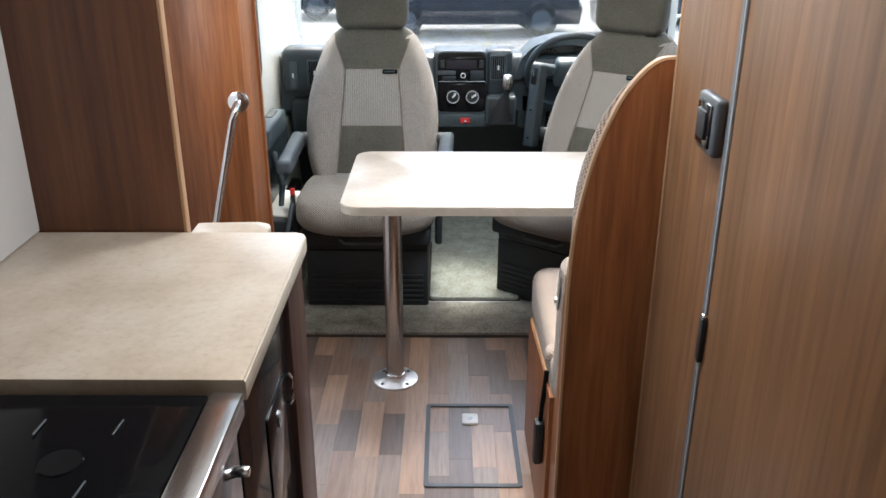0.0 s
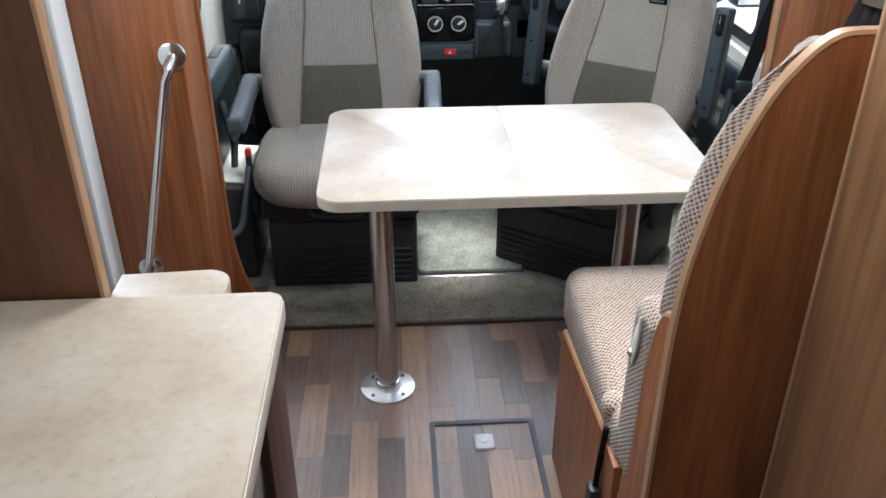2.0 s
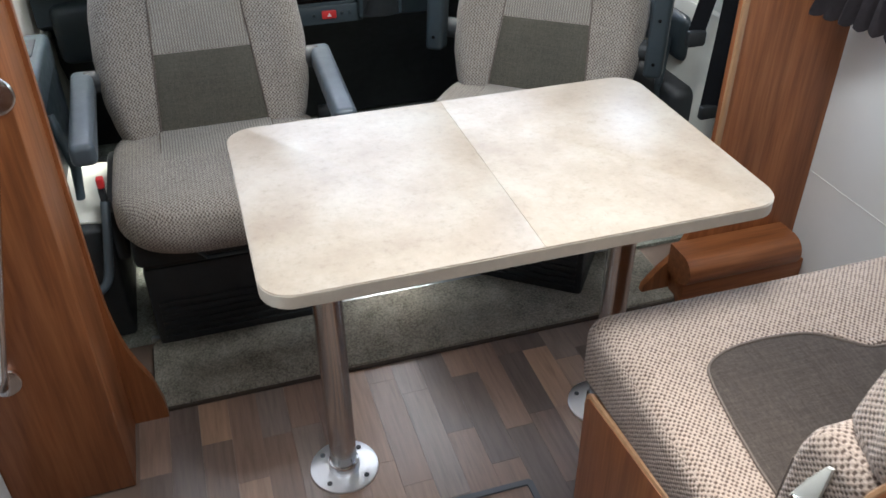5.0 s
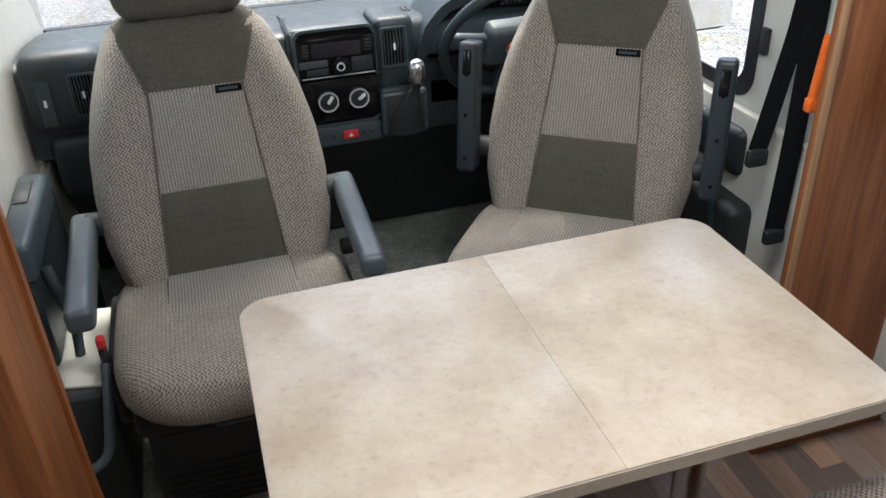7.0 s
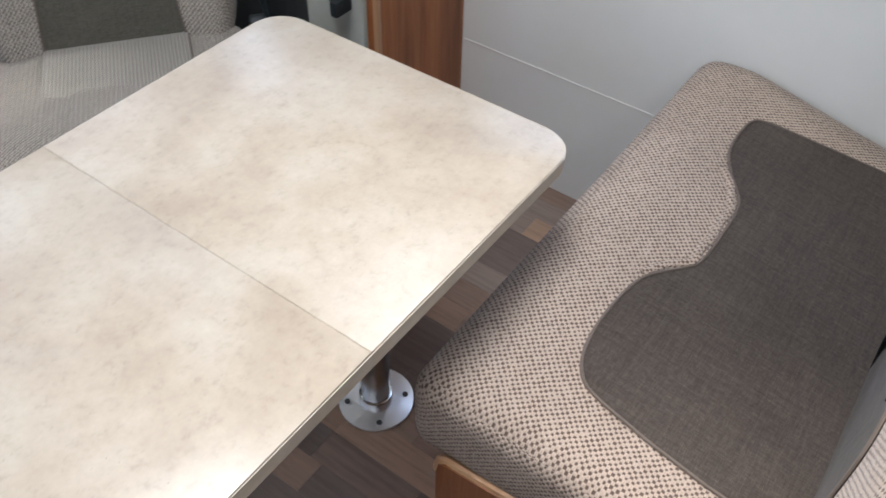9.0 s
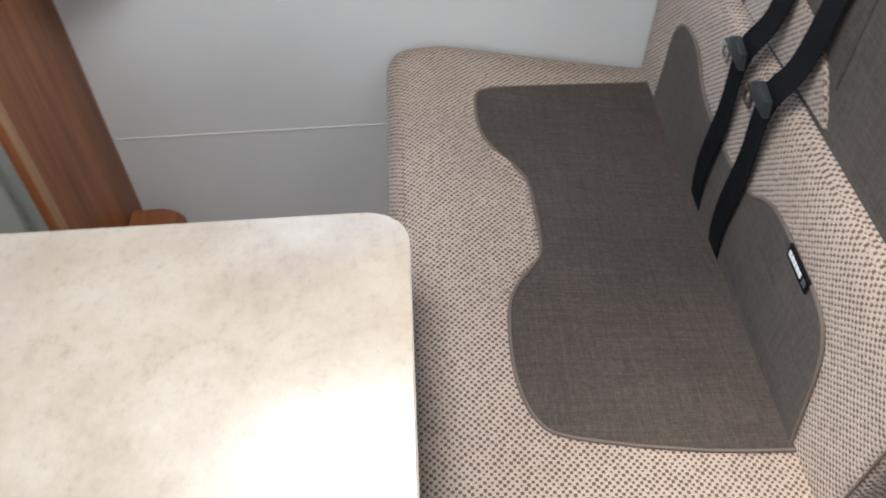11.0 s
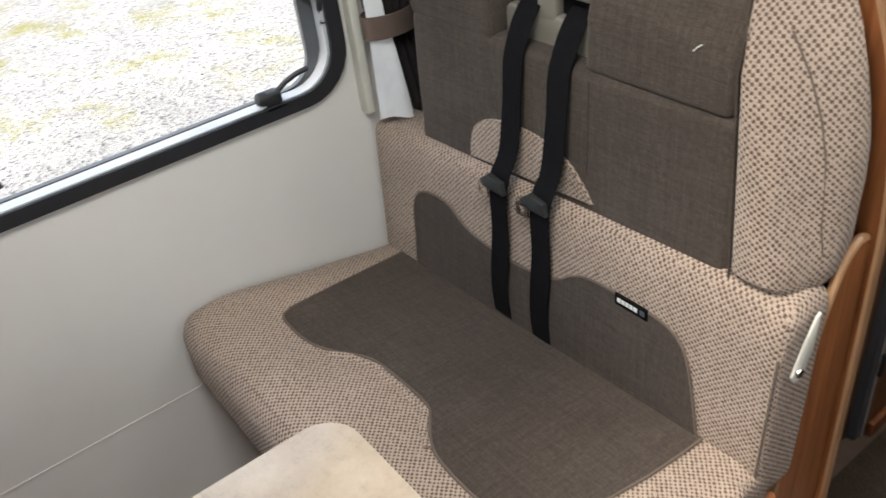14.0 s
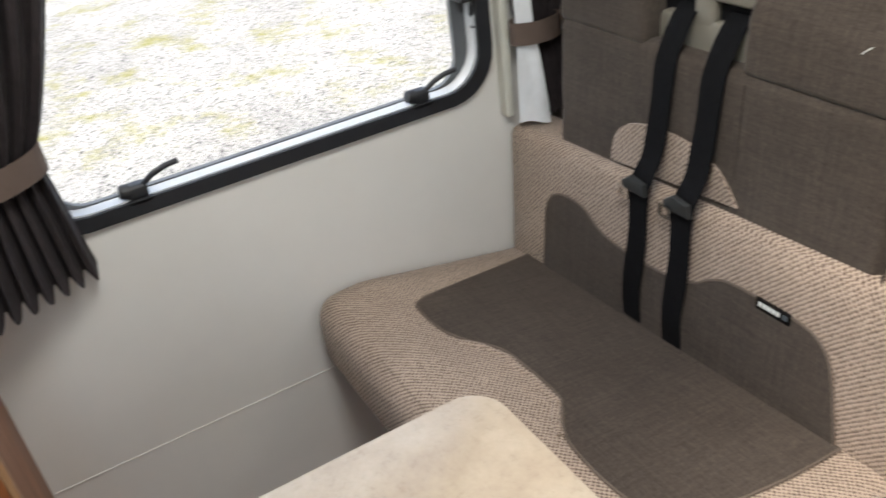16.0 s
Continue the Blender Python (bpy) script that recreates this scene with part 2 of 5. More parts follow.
M["cream"] = plain("cream_plastic", (0.58, 0.57, 0.50), 0.45, vary=0.05, bump=0.1)
M["grey_trim"] = plain("grey_metal_trim", (0.40, 0.42, 0.43), 0.35, metal=0.7, vary=0.08)
M["silver"] = plain("silver_frame", (0.46, 0.48, 0.50), 0.35, vary=0.05)
M["slate"] = plain("slate_profile", (0.085, 0.092, 0.10), 0.45, vary=0.1)
M["chrome"] = plain("chrome", (0.80, 0.80, 0.80), 0.17, metal=1.0, vary=0.02, rv=0.015)
M["steel"] = plain("brushed_steel", (0.55, 0.54, 0.53), 0.24, metal=1.0, vary=0.02, rv=0.02)
M["plate"] = plain("satin_chrome_plate", (0.86, 0.87, 0.88), 0.36, metal=1.0, vary=0.03)
M["hob"] = plain("black_hob_glass", (0.004, 0.004, 0.0045), 0.10, vary=0.1, spec=0.06)
M["oven"] = plain("black_oven_glass", (0.012, 0.012, 0.013), 0.10, vary=0.1)
M["black"] = plain("black_plastic", (0.017, 0.019, 0.020), 0.55, vary=0.15, bump=0.25)
M["gloss_black"] = plain("gloss_black", (0.006, 0.006, 0.007), 0.14, spec=0.3)
M["beige"] = plain("beige_plastic", (0.175, 0.161, 0.132), 0.45, vary=0.05, bump=0.1)
M["rubber"] = plain("black_rubber", (0.012, 0.013, 0.016), 0.5, vary=0.15)
M["dash"] = plain("charcoal_dash", (0.018, 0.027, 0.031), 0.45, vary=0.10, bump=0.35)
M["dash_pale"] = plain("grey_dash", (0.042, 0.058, 0.066), 0.42, vary=0.08, bump=0.35)
M["arm"] = plain("grey_armrest", (0.060, 0.074, 0.085), 0.40, vary=0.08, bump=0.25)
M["belt"] = plain("belt_webbing", (0.007, 0.007, 0.008), 0.85, vary=0.12, scale=60, bump=0.4, spec=0.06)
M["red"] = plain("red_plastic", (0.55, 0.03, 0.03), 0.4)
M["orange"] = plain("orange_plastic", (0.85, 0.16, 0.02), 0.4)
M["carpet"] = pile("step_carpet", (0.062, 0.054, 0.041), (0.46, 0.42, 0.34))
M["carpet_grey"] = pile("cab_carpet", (0.066, 0.068, 0.054), (0.49, 0.50, 0.42))
M["carpet_brown"] = pile("brown_carpet", (0.045, 0.033, 0.024), (0.12, 0.09, 0.068))
M["binding"] = plain("carpet_binding", (0.05, 0.035, 0.025), 0.85, bump=0.4)
M["plank"] = planked("vinyl_plank")
M["joint"] = plain("dark_joint", (0.14, 0.095, 0.07), 0.5)
M["gravel"] = gravel("gravel_and_weeds")
M["glass"] = clear("window_acrylic")
M["curtain"] = plain("dark_curtain", (0.014, 0.009, 0.010), 0.85, vary=0.3, scale=30, bump=0.4)
M["lining"] = plain("silver_blind", (0.76, 0.78, 0.80), 0.5, vary=0.06, scale=30)
M["tie"] = plain("taupe_tieback", (0.095, 0.066, 0.052), 0.85, vary=0.1, bump=0.3)
M["bar"] = plain("pale_print", (0.70, 0.72, 0.70), 0.5)
M["screen"] = plain("dark_display", (0.02, 0.018, 0.025), 0.2)
M["car_paint"] = plain("dark_car_paint", (0.02, 0.025, 0.035), 0.2)
M["tyre"] = plain("tyre_rubber", (0.02, 0.02, 0.02), 0.8)


# ---------------------------------------------------------------- mesh helpers
FRAME = {}


def thing(name, at, label, category, group=""):
    """A top-level Empty at the thing's base."""
    o = new(name)
    o.empty_display_size = 0.1
    o.matrix_basis = Matrix.Translation(at)
    FRAME[o] = Matrix.Translation(at)
    return tagged(o, label, category, group)


def box_uv(bm):
    layer = bm.loops.layers.uv.verify()
    bm.normal_update()
    for f in bm.faces:
        n = f.normal
        ax = max(range(3), key=lambda i: abs(n[i]))
        i, j = ((1, 2), (0, 2), (0, 1))[ax]
        for l in f.loops:
            l[layer].uv = (l.vert.co[i], l.vert.co[j])


def part(name, bm, material, parent=None, label="", smooth=True, mapped=False):
    """Links a bmesh, given in world metres, as ONE mesh object under a thing or part."""
    m = FRAME.get(parent, Matrix.Identity(4))
    bmesh.ops.recalc_face_normals(bm, faces=bm.faces[:])
    if not mapped:
        box_uv(bm)
    bm.transform(m.inverted())
    me = bpy.data.meshes.new(name)
    if smooth:
        for f in bm.faces:
            f.smooth = True
        for e in bm.edges:
            if len(e.link_faces) == 2 and e.calc_face_angle(0) > radians(38):
                e.smooth = False
    bm.to_mesh(me)
    bm.free()
    me.materials.append(M[material])
    o = new(name, me)
    if parent is not None:
        o.parent = parent
        FRAME[o] = m
    if label:
        tagged(o, label)
    return o


def fixed(name, bm, material, label, category, kind="structure", smooth=True):
    return tagged(part(name, bm, material, None, "", smooth), label, category, "", kind)


def B(x0, x1, y0, y1, z0, z1, r=0.0, seg=2, bm=None):
    """A box, its edges rounded by r."""
    own = bmesh.new()
    bmesh.ops.create_cube(own, size=1.0)
    for v in own.verts:
        v.co = Vector((x0 + (v.co.x + 0.5) * (x1 - x0), y0 + (v.co.y + 0.5) * (y1 - y0), z0 + (v.co.z + 0.5) * (z1 - z0)))
    if r:
        bmesh.ops.bevel(own, geom=own.edges[:], offset=r, segments=seg, profile=0.5, affect='EDGES', clamp_overlap=True)
    return merge(bm, own)


def merge(bm, own):
    if bm is None:
        return own
    me = bpy.data.meshes.new("tmp")
    own.to_mesh(me)
    own.free()
    bm.from_mesh(me)
    bpy.data.meshes.remove(me)
    return bm


def cyl(a, b, r, r2=None, seg=20, bm=None, bev=0.0):
    """A round bar from a to b."""
    a, b = Vector(a), Vector(b)
    own = bmesh.new()
    bmesh.ops.create_cone(own, cap_ends=True, segments=seg, radius1=r, radius2=r if r2 is None else r2, depth=(b - a).length)
    if bev:
        rims = [e for e in own.edges if abs(abs(e.verts[0].co.z) - (b - a).length / 2) < 1e-6 and abs(e.verts[0].co.z - e.verts[1].co.z) < 1e-6]
        bmesh.ops.bevel(own, geom=rims, offset=bev, segments=2, profile=0.5, affect='EDGES')
    own.transform(Matrix.Translation((a + b) / 2) @ (b - a).to_track_quat('Z', 'Y').to_matrix().to_4x4())
    return merge(bm, own)


def tube(points, r, seg=12, bm=None):
    """A round tube through points."""
    pts = [Vector(p) for p in points]
    own = bmesh.new()
    rings = []
    for i, p in enumerate(pts):
        d = (pts[min(i + 1, len(pts) - 1)] - pts[max(i - 1, 0)]).normalized()
        q = d.to_track_quat('Z', 'Y')
        rings.append([own.verts.new(p + q @ Vector((r * math.cos(2 * math.pi * k / seg), r * math.sin(2 * math.pi * k / seg), 0))) for k in range(seg)])
    for u, w in zip(rings, rings[1:]):
        for k in range(seg):
            own.faces.new((u[k], u[(k + 1) % seg], w[(k + 1) % seg], w[k]))
    own.faces.new(rings[0][::-1])
    own.faces.new(rings[-1])
    return merge(bm, own)


def smooth_line(pts, n=6, closed=False):
    """Catmull-Rom through 2D or 3D points."""
    p = [Vector(q) for q in pts]
    out = []
    k = len(p)
    for i in range(k if closed else k - 1):
        a, b, c, d = (p[(i - 1) % k], p[i], p[(i + 1) % k], p[(i + 2) % k]) if closed else (p[max(i - 1, 0)], p[i], p[i + 1], p[min(i + 2, k - 1)])
        for s in range(n):
            t = s / n
            out.append(0.5 * ((2 * b) + (c - a) * t + (2 * a - 5 * b + 4 * c - d) * t * t + (3 * b - a - 3 * c + d) * t ** 3))
    if not closed:
        out.append(p[-1])
    return out


def slab(outline, place, depth, r=0.0, seg=2, bm=None):
    """A flat outline (2D) set in space by place(u, v), thickened by the vector depth."""
    own = bmesh.new()
    d = Vector(depth)
    lo = [own.verts.new(place(u[0], u[1])) for u in outline]
    hi = [own.verts.new(v.co + d) for v in lo]
    own.faces.new(lo[::-1])
    top = own.faces.new(hi)
    n = len(lo)
    for i in range(n):
        own.faces.new((lo[i], lo[(i + 1) % n], hi[(i + 1) % n], hi[i]))
    if r:
        bmesh.ops.bevel(own, geom=list(top.edges), offset=r, segments=seg, profile=0.5, affect='EDGES')
    return merge(bm, own)


def rounded_rect(u0, u1, v0, v1, r, n=6):
    out = []
    for cu, cv, a0 in ((u1 - r, v1 - r, 0), (u0 + r, v1 - r, 90), (u0 + r, v0 + r, 180), (u1 - r, v0 + r, 270)):
        for k in range(n + 1):
            a = radians(a0 + 90 * k / n)
            out.append((cu + r * math.cos(a), cv + r * math.sin(a)))
    return out


def ring_slab(outer, inner, place, depth, bm=None):
    """A frame between two outlines with equal point counts, thickened by depth."""
    own = bmesh.new()
    d = Vector(depth)
    o1 = [own.verts.new(place(*p)) for p in outer]
    i1 = [own.verts.new(place(*p)) for p in inner]
    o2 = [own.verts.new(v.co + d) for v in o1]
    i2 = [own.verts.new(v.co + d) for v in i1]
    n = len(o1)
    for k in range(n):
        j = (k + 1) % n
        for a, b in ((o1, i1), (i1, i2), (i2, o2), (o2, o1)):
            own.faces.new((a[k], a[j], b[j], b[k]))
    return merge(bm, own)


def patch(fn, xl, xr, z0, z1, nx=10, nz=8, lift=0.004, back=0.012):
    """A padded panel lying on the surface y = fn(x, z), its rim turned back."""
    bm = bmesh.new()
    g = []
    for j in range(nz + 1):
        z = z0 + (z1 - z0) * j / nz
        a, b = xl(z), xr(z)
        row = []
        for i in range(nx + 1):
            x = a + (b - a) * i / nx
            e = min(i, nx - i, j, nz - j)
            row.append(bm.verts.new((x, fn(x, z) - (lift if e > 0 else lift * 0.2), z)))
        g.append(row)
    for j in range(nz):
        for i in range(nx):
            bm.faces.new((g[j][i], g[j][i + 1], g[j + 1][i + 1], g[j + 1][i]))
    rim = [e for e in bm.edges if len(e.link_faces) == 1]
    ext = bmesh.ops.extrude_edge_only(bm, edges=rim)
    for v in ext["geom"]:
        if isinstance(v, bmesh.types.BMVert):
            v.co.y += back
    return bm

# ---------------------------------------------------------------- the setting
yz = lambda x: (lambda u, v: Vector((x, u, v)))
xz = lambda y: (lambda u, v: Vector((u, y, v)))
xy = lambda z: (lambda u, v: Vector((u, v, z)))
WALL_R, WALL_L = 1.385, -0.78

ground = bmesh.new()
bmesh.ops.create_grid(ground, x_segments=40, y_segments=40, size=400.0)
for v in ground.verts:
    v.co.z = -0.65
fixed("ground", ground, "gravel", "pale gravel yard with moss and weeds", "ground")

floor = fixed("floor", B(-0.82, 1.43, -1.3, 4.3, -0.06, -0.004), "joint", "dark walnut plank vinyl floor", "floor")

fixed("wall_right", ring_slab(rounded_rect(-1.30, 2.53, -0.05, 2.0, 0.001), rounded_rect(1.445, 2.345, 0.874, 1.42, 0.085),
                              yz(WALL_R), (0.045, 0, 0)), "wall", "cream wall board beside the dinette", "wall", smooth=False)
fixed("wall_seam", B(WALL_R - 0.0015, WALL_R + 0.002, 1.2, 2.51, 0.336, 0.340), "wall", "pale joint strip along the lower wall", "trim")
# assumed opening, cut in wall and door to let fill light in
ADDED_PANE = (1.47, 1.97, 1.06, 1.62)
fixed("wall_left", ring_slab(rounded_rect(-1.30, 2.47, -0.05, 2.0, 0.001), rounded_rect(*ADDED_PANE, 0.06), yz(WALL_L), (-0.04, 0, 0)), "wall", "cream wall beside the kitchen and entry", "wall", smooth=False)
fixed("wall_lining", B(WALL_L, -0.723, -1.30, 1.258, 0.902, 1.95), "wall", "cream wall lining above the worktop", "wall")
door = tagged(part("door_1", ring_slab(rounded_rect(1.36, 2.078, 0.02, 1.80, 0.004), rounded_rect(*ADDED_PANE, 0.06), yz(WALL_L), (0.010, 0, 0)), "white", smooth=False), "closed white entry door with an added, unseen window opening", "door", "", "structure")
part("pane", slab(rounded_rect(1.46, 1.98, 1.05, 1.63, 0.06), yz(WALL_L - 0.022), (0.004, 0, 0)), "glass", door).visible_shadow = False
fixed("door_jamb", B(WALL_L, WALL_L + 0.014, 2.082, 2.146, 0.02, 1.82, 0.002), "silver", "grey metal entry door jamb", "trim")
fixed("door_seal", B(WALL_L, WALL_L + 0.010, 2.146, 2.154, 0.02, 1.82), "rubber", "black rubber door seal", "trim")
fixed("door_frame", B(WALL_L, WALL_L + 0.028, 2.158, 2.248, 0.0, 1.95, 0.004), "white", "white entry door frame", "trim")
part("strike_plate", B(WALL_L + 0.014, WALL_L + 0.019, 2.10, 2.128, 0.83, 0.95, 0.002), "steel", door, "steel strike plate")
fixed("wall_rear", B(WALL_L, WALL_R, -1.34, -1.30, -0.05, 2.0), "wall", "cream wall closing the rear", "wall")
fixed("wall_washroom_front", B(0.604, WALL_R, 1.130, 1.178, -0.004, 1.95), "wood", "walnut partition behind the bench", "wall")
fixed("wall_washroom", B(0.530, 0.600, 0.778, 1.128, -0.004, 1.95, 0.002), "oak", "walnut washroom wall panel", "wall")
fixed("wall_edge", B(0.528, 0.600, 1.128, 1.134, -0.004, 1.95, 0.002), "edge", "pale edge band on the washroom wall", "trim")
fixed("trim_washroom", B(0.510, 0.600, 0.752, 0.776, 0.0, 1.95, 0.003), "jamb", "slate grey door jamb strip", "trim")
fixed("trim_edge", B(0.5065, 0.5095, 0.7485, 0.7518, 0.0, 1.95), "silver", "thin silver jamb edge", "trim")
door2 = tagged(part("door_2", B(0.509, 0.537, -0.05, 0.746, 0.03, 1.93, 0.003), "oak"), "closed walnut washroom door", "door", "", "structure")
for z0, z1 in ((0.892, 0.966), (0.190, 0.256)):
    part("hinge", B(0.500, 0.509, 0.738, 0.752, z0, z1, 0.002), "black", door2, "dark metal hinge")
    part("hinge_pin", B(0.501, 0.508, 0.739, 0.751, z1, z1 + 0.005, 0.002), "chrome", door2, "bright hinge cap")
fixed("wall_washroom_rear", B(0.509, 0.549, -1.30, -0.054, -0.004, 1.95), "oak", "walnut partition beside the aisle", "wall")
fixed("baseboard", B(0.492, 0.508, -1.30, 0.74, 0.0, 0.040, 0.004), "wood", "walnut skirting beside the aisle", "trim")
fixed("carpet_rear", B(-0.17, 0.482, -1.30, 0.985, -0.003, 0.010, 0.003), "carpet_brown", "dark brown aisle carpet", "carpet")

# ceiling boxes leave two assumed openings under the added fill lamps
cb = bmesh.new()
for x0, x1, y0, y1 in ((-0.82, 1.43, -1.34, 0.68), (-0.82, -0.10, 0.68, 1.08), (0.30, 1.43, 0.68, 1.08), (-0.82, 1.43, 1.08, 1.84),
                       (-0.82, 0.13, 1.84, 2.26), (0.71, 1.43, 1.84, 2.26), (-0.82, 1.43, 2.26, 3.52)):
    B(x0, x1, y0, y1, 1.95, 2.0, bm=cb)
fixed("ceiling", cb, "white", "unseen white ceiling with two openings added for the fill lamps", "ceiling")
fixed("wall_over_cab", B(-0.70, 1.28, 3.48, 3.52, 1.66, 1.95), "cream", "cream header above the windscreen", "wall")

# cab shell
for nm, x0, lab in (("wall_cab_left", -0.700, "cream cab side with a window opening"), ("wall_cab_right", 1.235, "cream cab side with a window opening")):
    left = x0 < 0
    fixed(nm, ring_slab(rounded_rect(2.53 if not left else 2.47, 4.28, -0.05, 1.95, 0.001),
                        rounded_rect(3.0 if not left else 2.66, 3.95 if not left else 3.16, 0.735 if not left else 0.86, 1.55, 0.06), yz(x0), (0.045, 0, 0)), "cream", lab, "wall", smooth=False)
    xs = -0.657 if left else 1.229
    fixed("window_seal", ring_slab(rounded_rect(2.985 if not left else 2.645, 3.965 if not left else 3.175, 0.715 if not left else 0.84, 1.57, 0.07), rounded_rect(3.03 if not left else 2.69, 3.93 if not left else 3.13, 0.755 if not left else 0.89, 1.53, 0.05),
                                   yz(xs), (0.008, 0, 0)), "rubber", "black cab window seal", "trim")
    fixed("window_cab", slab(rounded_rect(2.65, 3.96, 0.72, 1.56, 0.06), yz(x0 + 0.02), (0.004, 0, 0)), "glass", "clear cab side window", "window").visible_shadow = False
fixed("wall_firewall", B(-0.70, 1.28, 4.24, 4.28, -0.05, 0.80), "black", "black bulkhead under the windscreen", "wall")
fixed("wall_behind_pillar", B(-0.82, -0.60, 2.452, 2.472, 0.0, 1.95), "wall", "cream closing board", "wall")
ws = bmesh.new()
q = [ws.verts.new(c) for c in ((-0.665, 4.24, 0.79), (1.245, 4.24, 0.79), (1.245, 3.51, 1.68), (-0.665, 3.51, 1.68))]
ws.faces.new(q)
bmesh.ops.solidify(ws, geom=ws.faces[:], thickness=0.006)
fixed("windscreen", ws, "glass", "clear windscreen", "window").visible_shadow = False
fixed("floor_cab_carpet", B(-0.655, 1.23, 2.74, 4.24, -0.003, 0.008), "carpet_grey", "dark cab carpet", "carpet")

# pillar panels between living space and cab
pillar = thing("pillar_panel", (-0.65, 2.35, 0), "walnut pillar panel with flared foot beside the entry", "panel")
part("body", B(-0.775, -0.508, 2.25, 2.448, 0.0, 1.95, 0.004), "wood", pillar)
fl = [(-0.60, 0.0), (-0.428, 0.0), (-0.43, 0.05)] + [tuple(p) for p in smooth_line([(-0.442, 0.12), (-0.478, 0.22), (-0.496, 0.34), (-0.500, 0.5)], 5)] + [(-0.500, 1.95), (-0.60, 1.95)]
part("flared_edge", slab(fl, xz(2.446), (0, 0.022, 0), 0.003), "wood", pillar, "flared walnut edge panel")

post = thing("post_panel", (1.22, 2.52, 0), "walnut post panel beside the driver seat", "panel")
pf = [(WALL_R - 0.002, 0.0), (0.90, 0.0), (0.905, 0.04)] + [tuple(p) for p in smooth_line([(0.95, 0.09), (1.0, 0.14), (1.035, 0.22), (1.05, 0.32)], 5)] + [(1.05, 1.95), (WALL_R - 0.002, 1.95)]
part("sheet", slab(pf, xz(2.515), (0, 0.020, 0), 0.002), "wood", post)
part("edge_band", B(1.046, 1.062, 2.505, 2.516, 0.30, 1.95, 0.003), "edge", post, "pale wooden edge band")

duct = thing("duct_box", (1.15, 2.44, 0), "walnut boxed-in duct with a rounded nose", "boxing")
nose = [(2.512, 0.085), (2.512, 0.178), (2.445, 0.178)] + [(2.445 + 0.045 * math.cos(radians(a)), 0.133 + 0.045 * math.sin(radians(a))) for a in range(100, 250, 15)] + [(2.445, 0.085)]
part("top", slab([(u, w) for u, w in nose], lambda u, w: Vector((0.97, u, w)), (0.36, 0, 0), 0.003), "wood_h", duct)
part("lower_box", B(0.985, WALL_R - 0.004, 2.44, 2.512, 0.0, 0.083, 0.003), "wood_h", duct)

# floor coverings
step = thing("step_carpet", (0.3, 2.6, 0), "grey-brown bound carpet strip on the cab step", "carpet")
part("surface", slab(rounded_rect(-0.455, 1.00, 2.470, 2.735, 0.03), xy(0.0), (0, 0, 0.018), 0.006), "carpet", step)
part("binding", slab(rounded_rect(-0.460, 1.005, 2.463, 2.738, 0.035), xy(-0.001), (0, 0, 0.010), 0.003), "binding", step, "dark stitched binding")
fixed("trim_step", B(-0.46, 1.0, 2.738, 2.752, 0.0, 0.016, 0.003), "grey_trim", "aluminium strip at the cab step", "trim")
mat_ = thing("floor_mat", (0.245, 2.95, 0.008), "grey bound mat between the cab seats", "mat")
part("surface", slab(rounded_rect(0.060, 0.430, 2.762, 3.42, 0.03), xy(0.008), (0, 0, 0.018), 0.006), "carpet_grey", mat_)
part("binding", slab(rounded_rect(0.052, 0.438, 2.754, 3.428, 0.034), xy(0.008), (0, 0, 0.008), 0.003), "binding", mat_, "dark stitched binding")

hatch = thing("floor_hatch", (0.203, 1.78, 0), "square floor hatch with a dark seal and pale latch", "hatch")
part("seal", ring_slab(rounded_rect(0.061, 0.345, 1.572, 1.997, 0.012), rounded_rect(0.075, 0.331, 1.586, 1.983, 0.006), xy(0.0), (0, 0, 0.005)), "slate", hatch, "dark rubber seal")
part("latch", slab(rounded_rect(0.178, 0.228, 1.884, 1.938, 0.005), xy(0.0005), (0, 0, 0.006), 0.0015), "latch_white", hatch, "pale recessed latch")
part("latch_key", cyl((0.203, 1.911, 0.006), (0.203, 1.911, 0.0085), 0.008), "grey_trim", hatch)

# ---------------------------------------------------------------- dinette window, blind and curtains
win = tagged(part("window_1", ring_slab(rounded_rect(1.413, 2.377, 0.856, 1.450, 0.105), rounded_rect(1.446, 2.344, 0.884, 1.419, 0.082), yz(1.372), (0.022, 0, 0)), "rubber"),
             "hinged acrylic window with a black rounded frame", "window", "", "structure")
part("inner_frame", ring_slab(rounded_rect(1.446, 2.344, 0.884, 1.419, 0.082), rounded_rect(1.452, 2.338, 0.887, 1.412, 0.078), yz(1.380), (0.03, 0, 0)), "silver", win, "grey aluminium inner frame")
part("pane_border", ring_slab(rounded_rect(1.448, 2.342, 0.881, 1.416, 0.08), rounded_rect(1.482, 2.308, 0.889, 1.385, 0.06), yz(1.412), (0.012, 0, 0)), "slate", win, "dark pane border")
part("pane", slab(rounded_rect(1.46, 2.33, 0.885, 1.40, 0.07), yz(1.425), (0.006, 0, 0)), "glass", win).visible_shadow = False


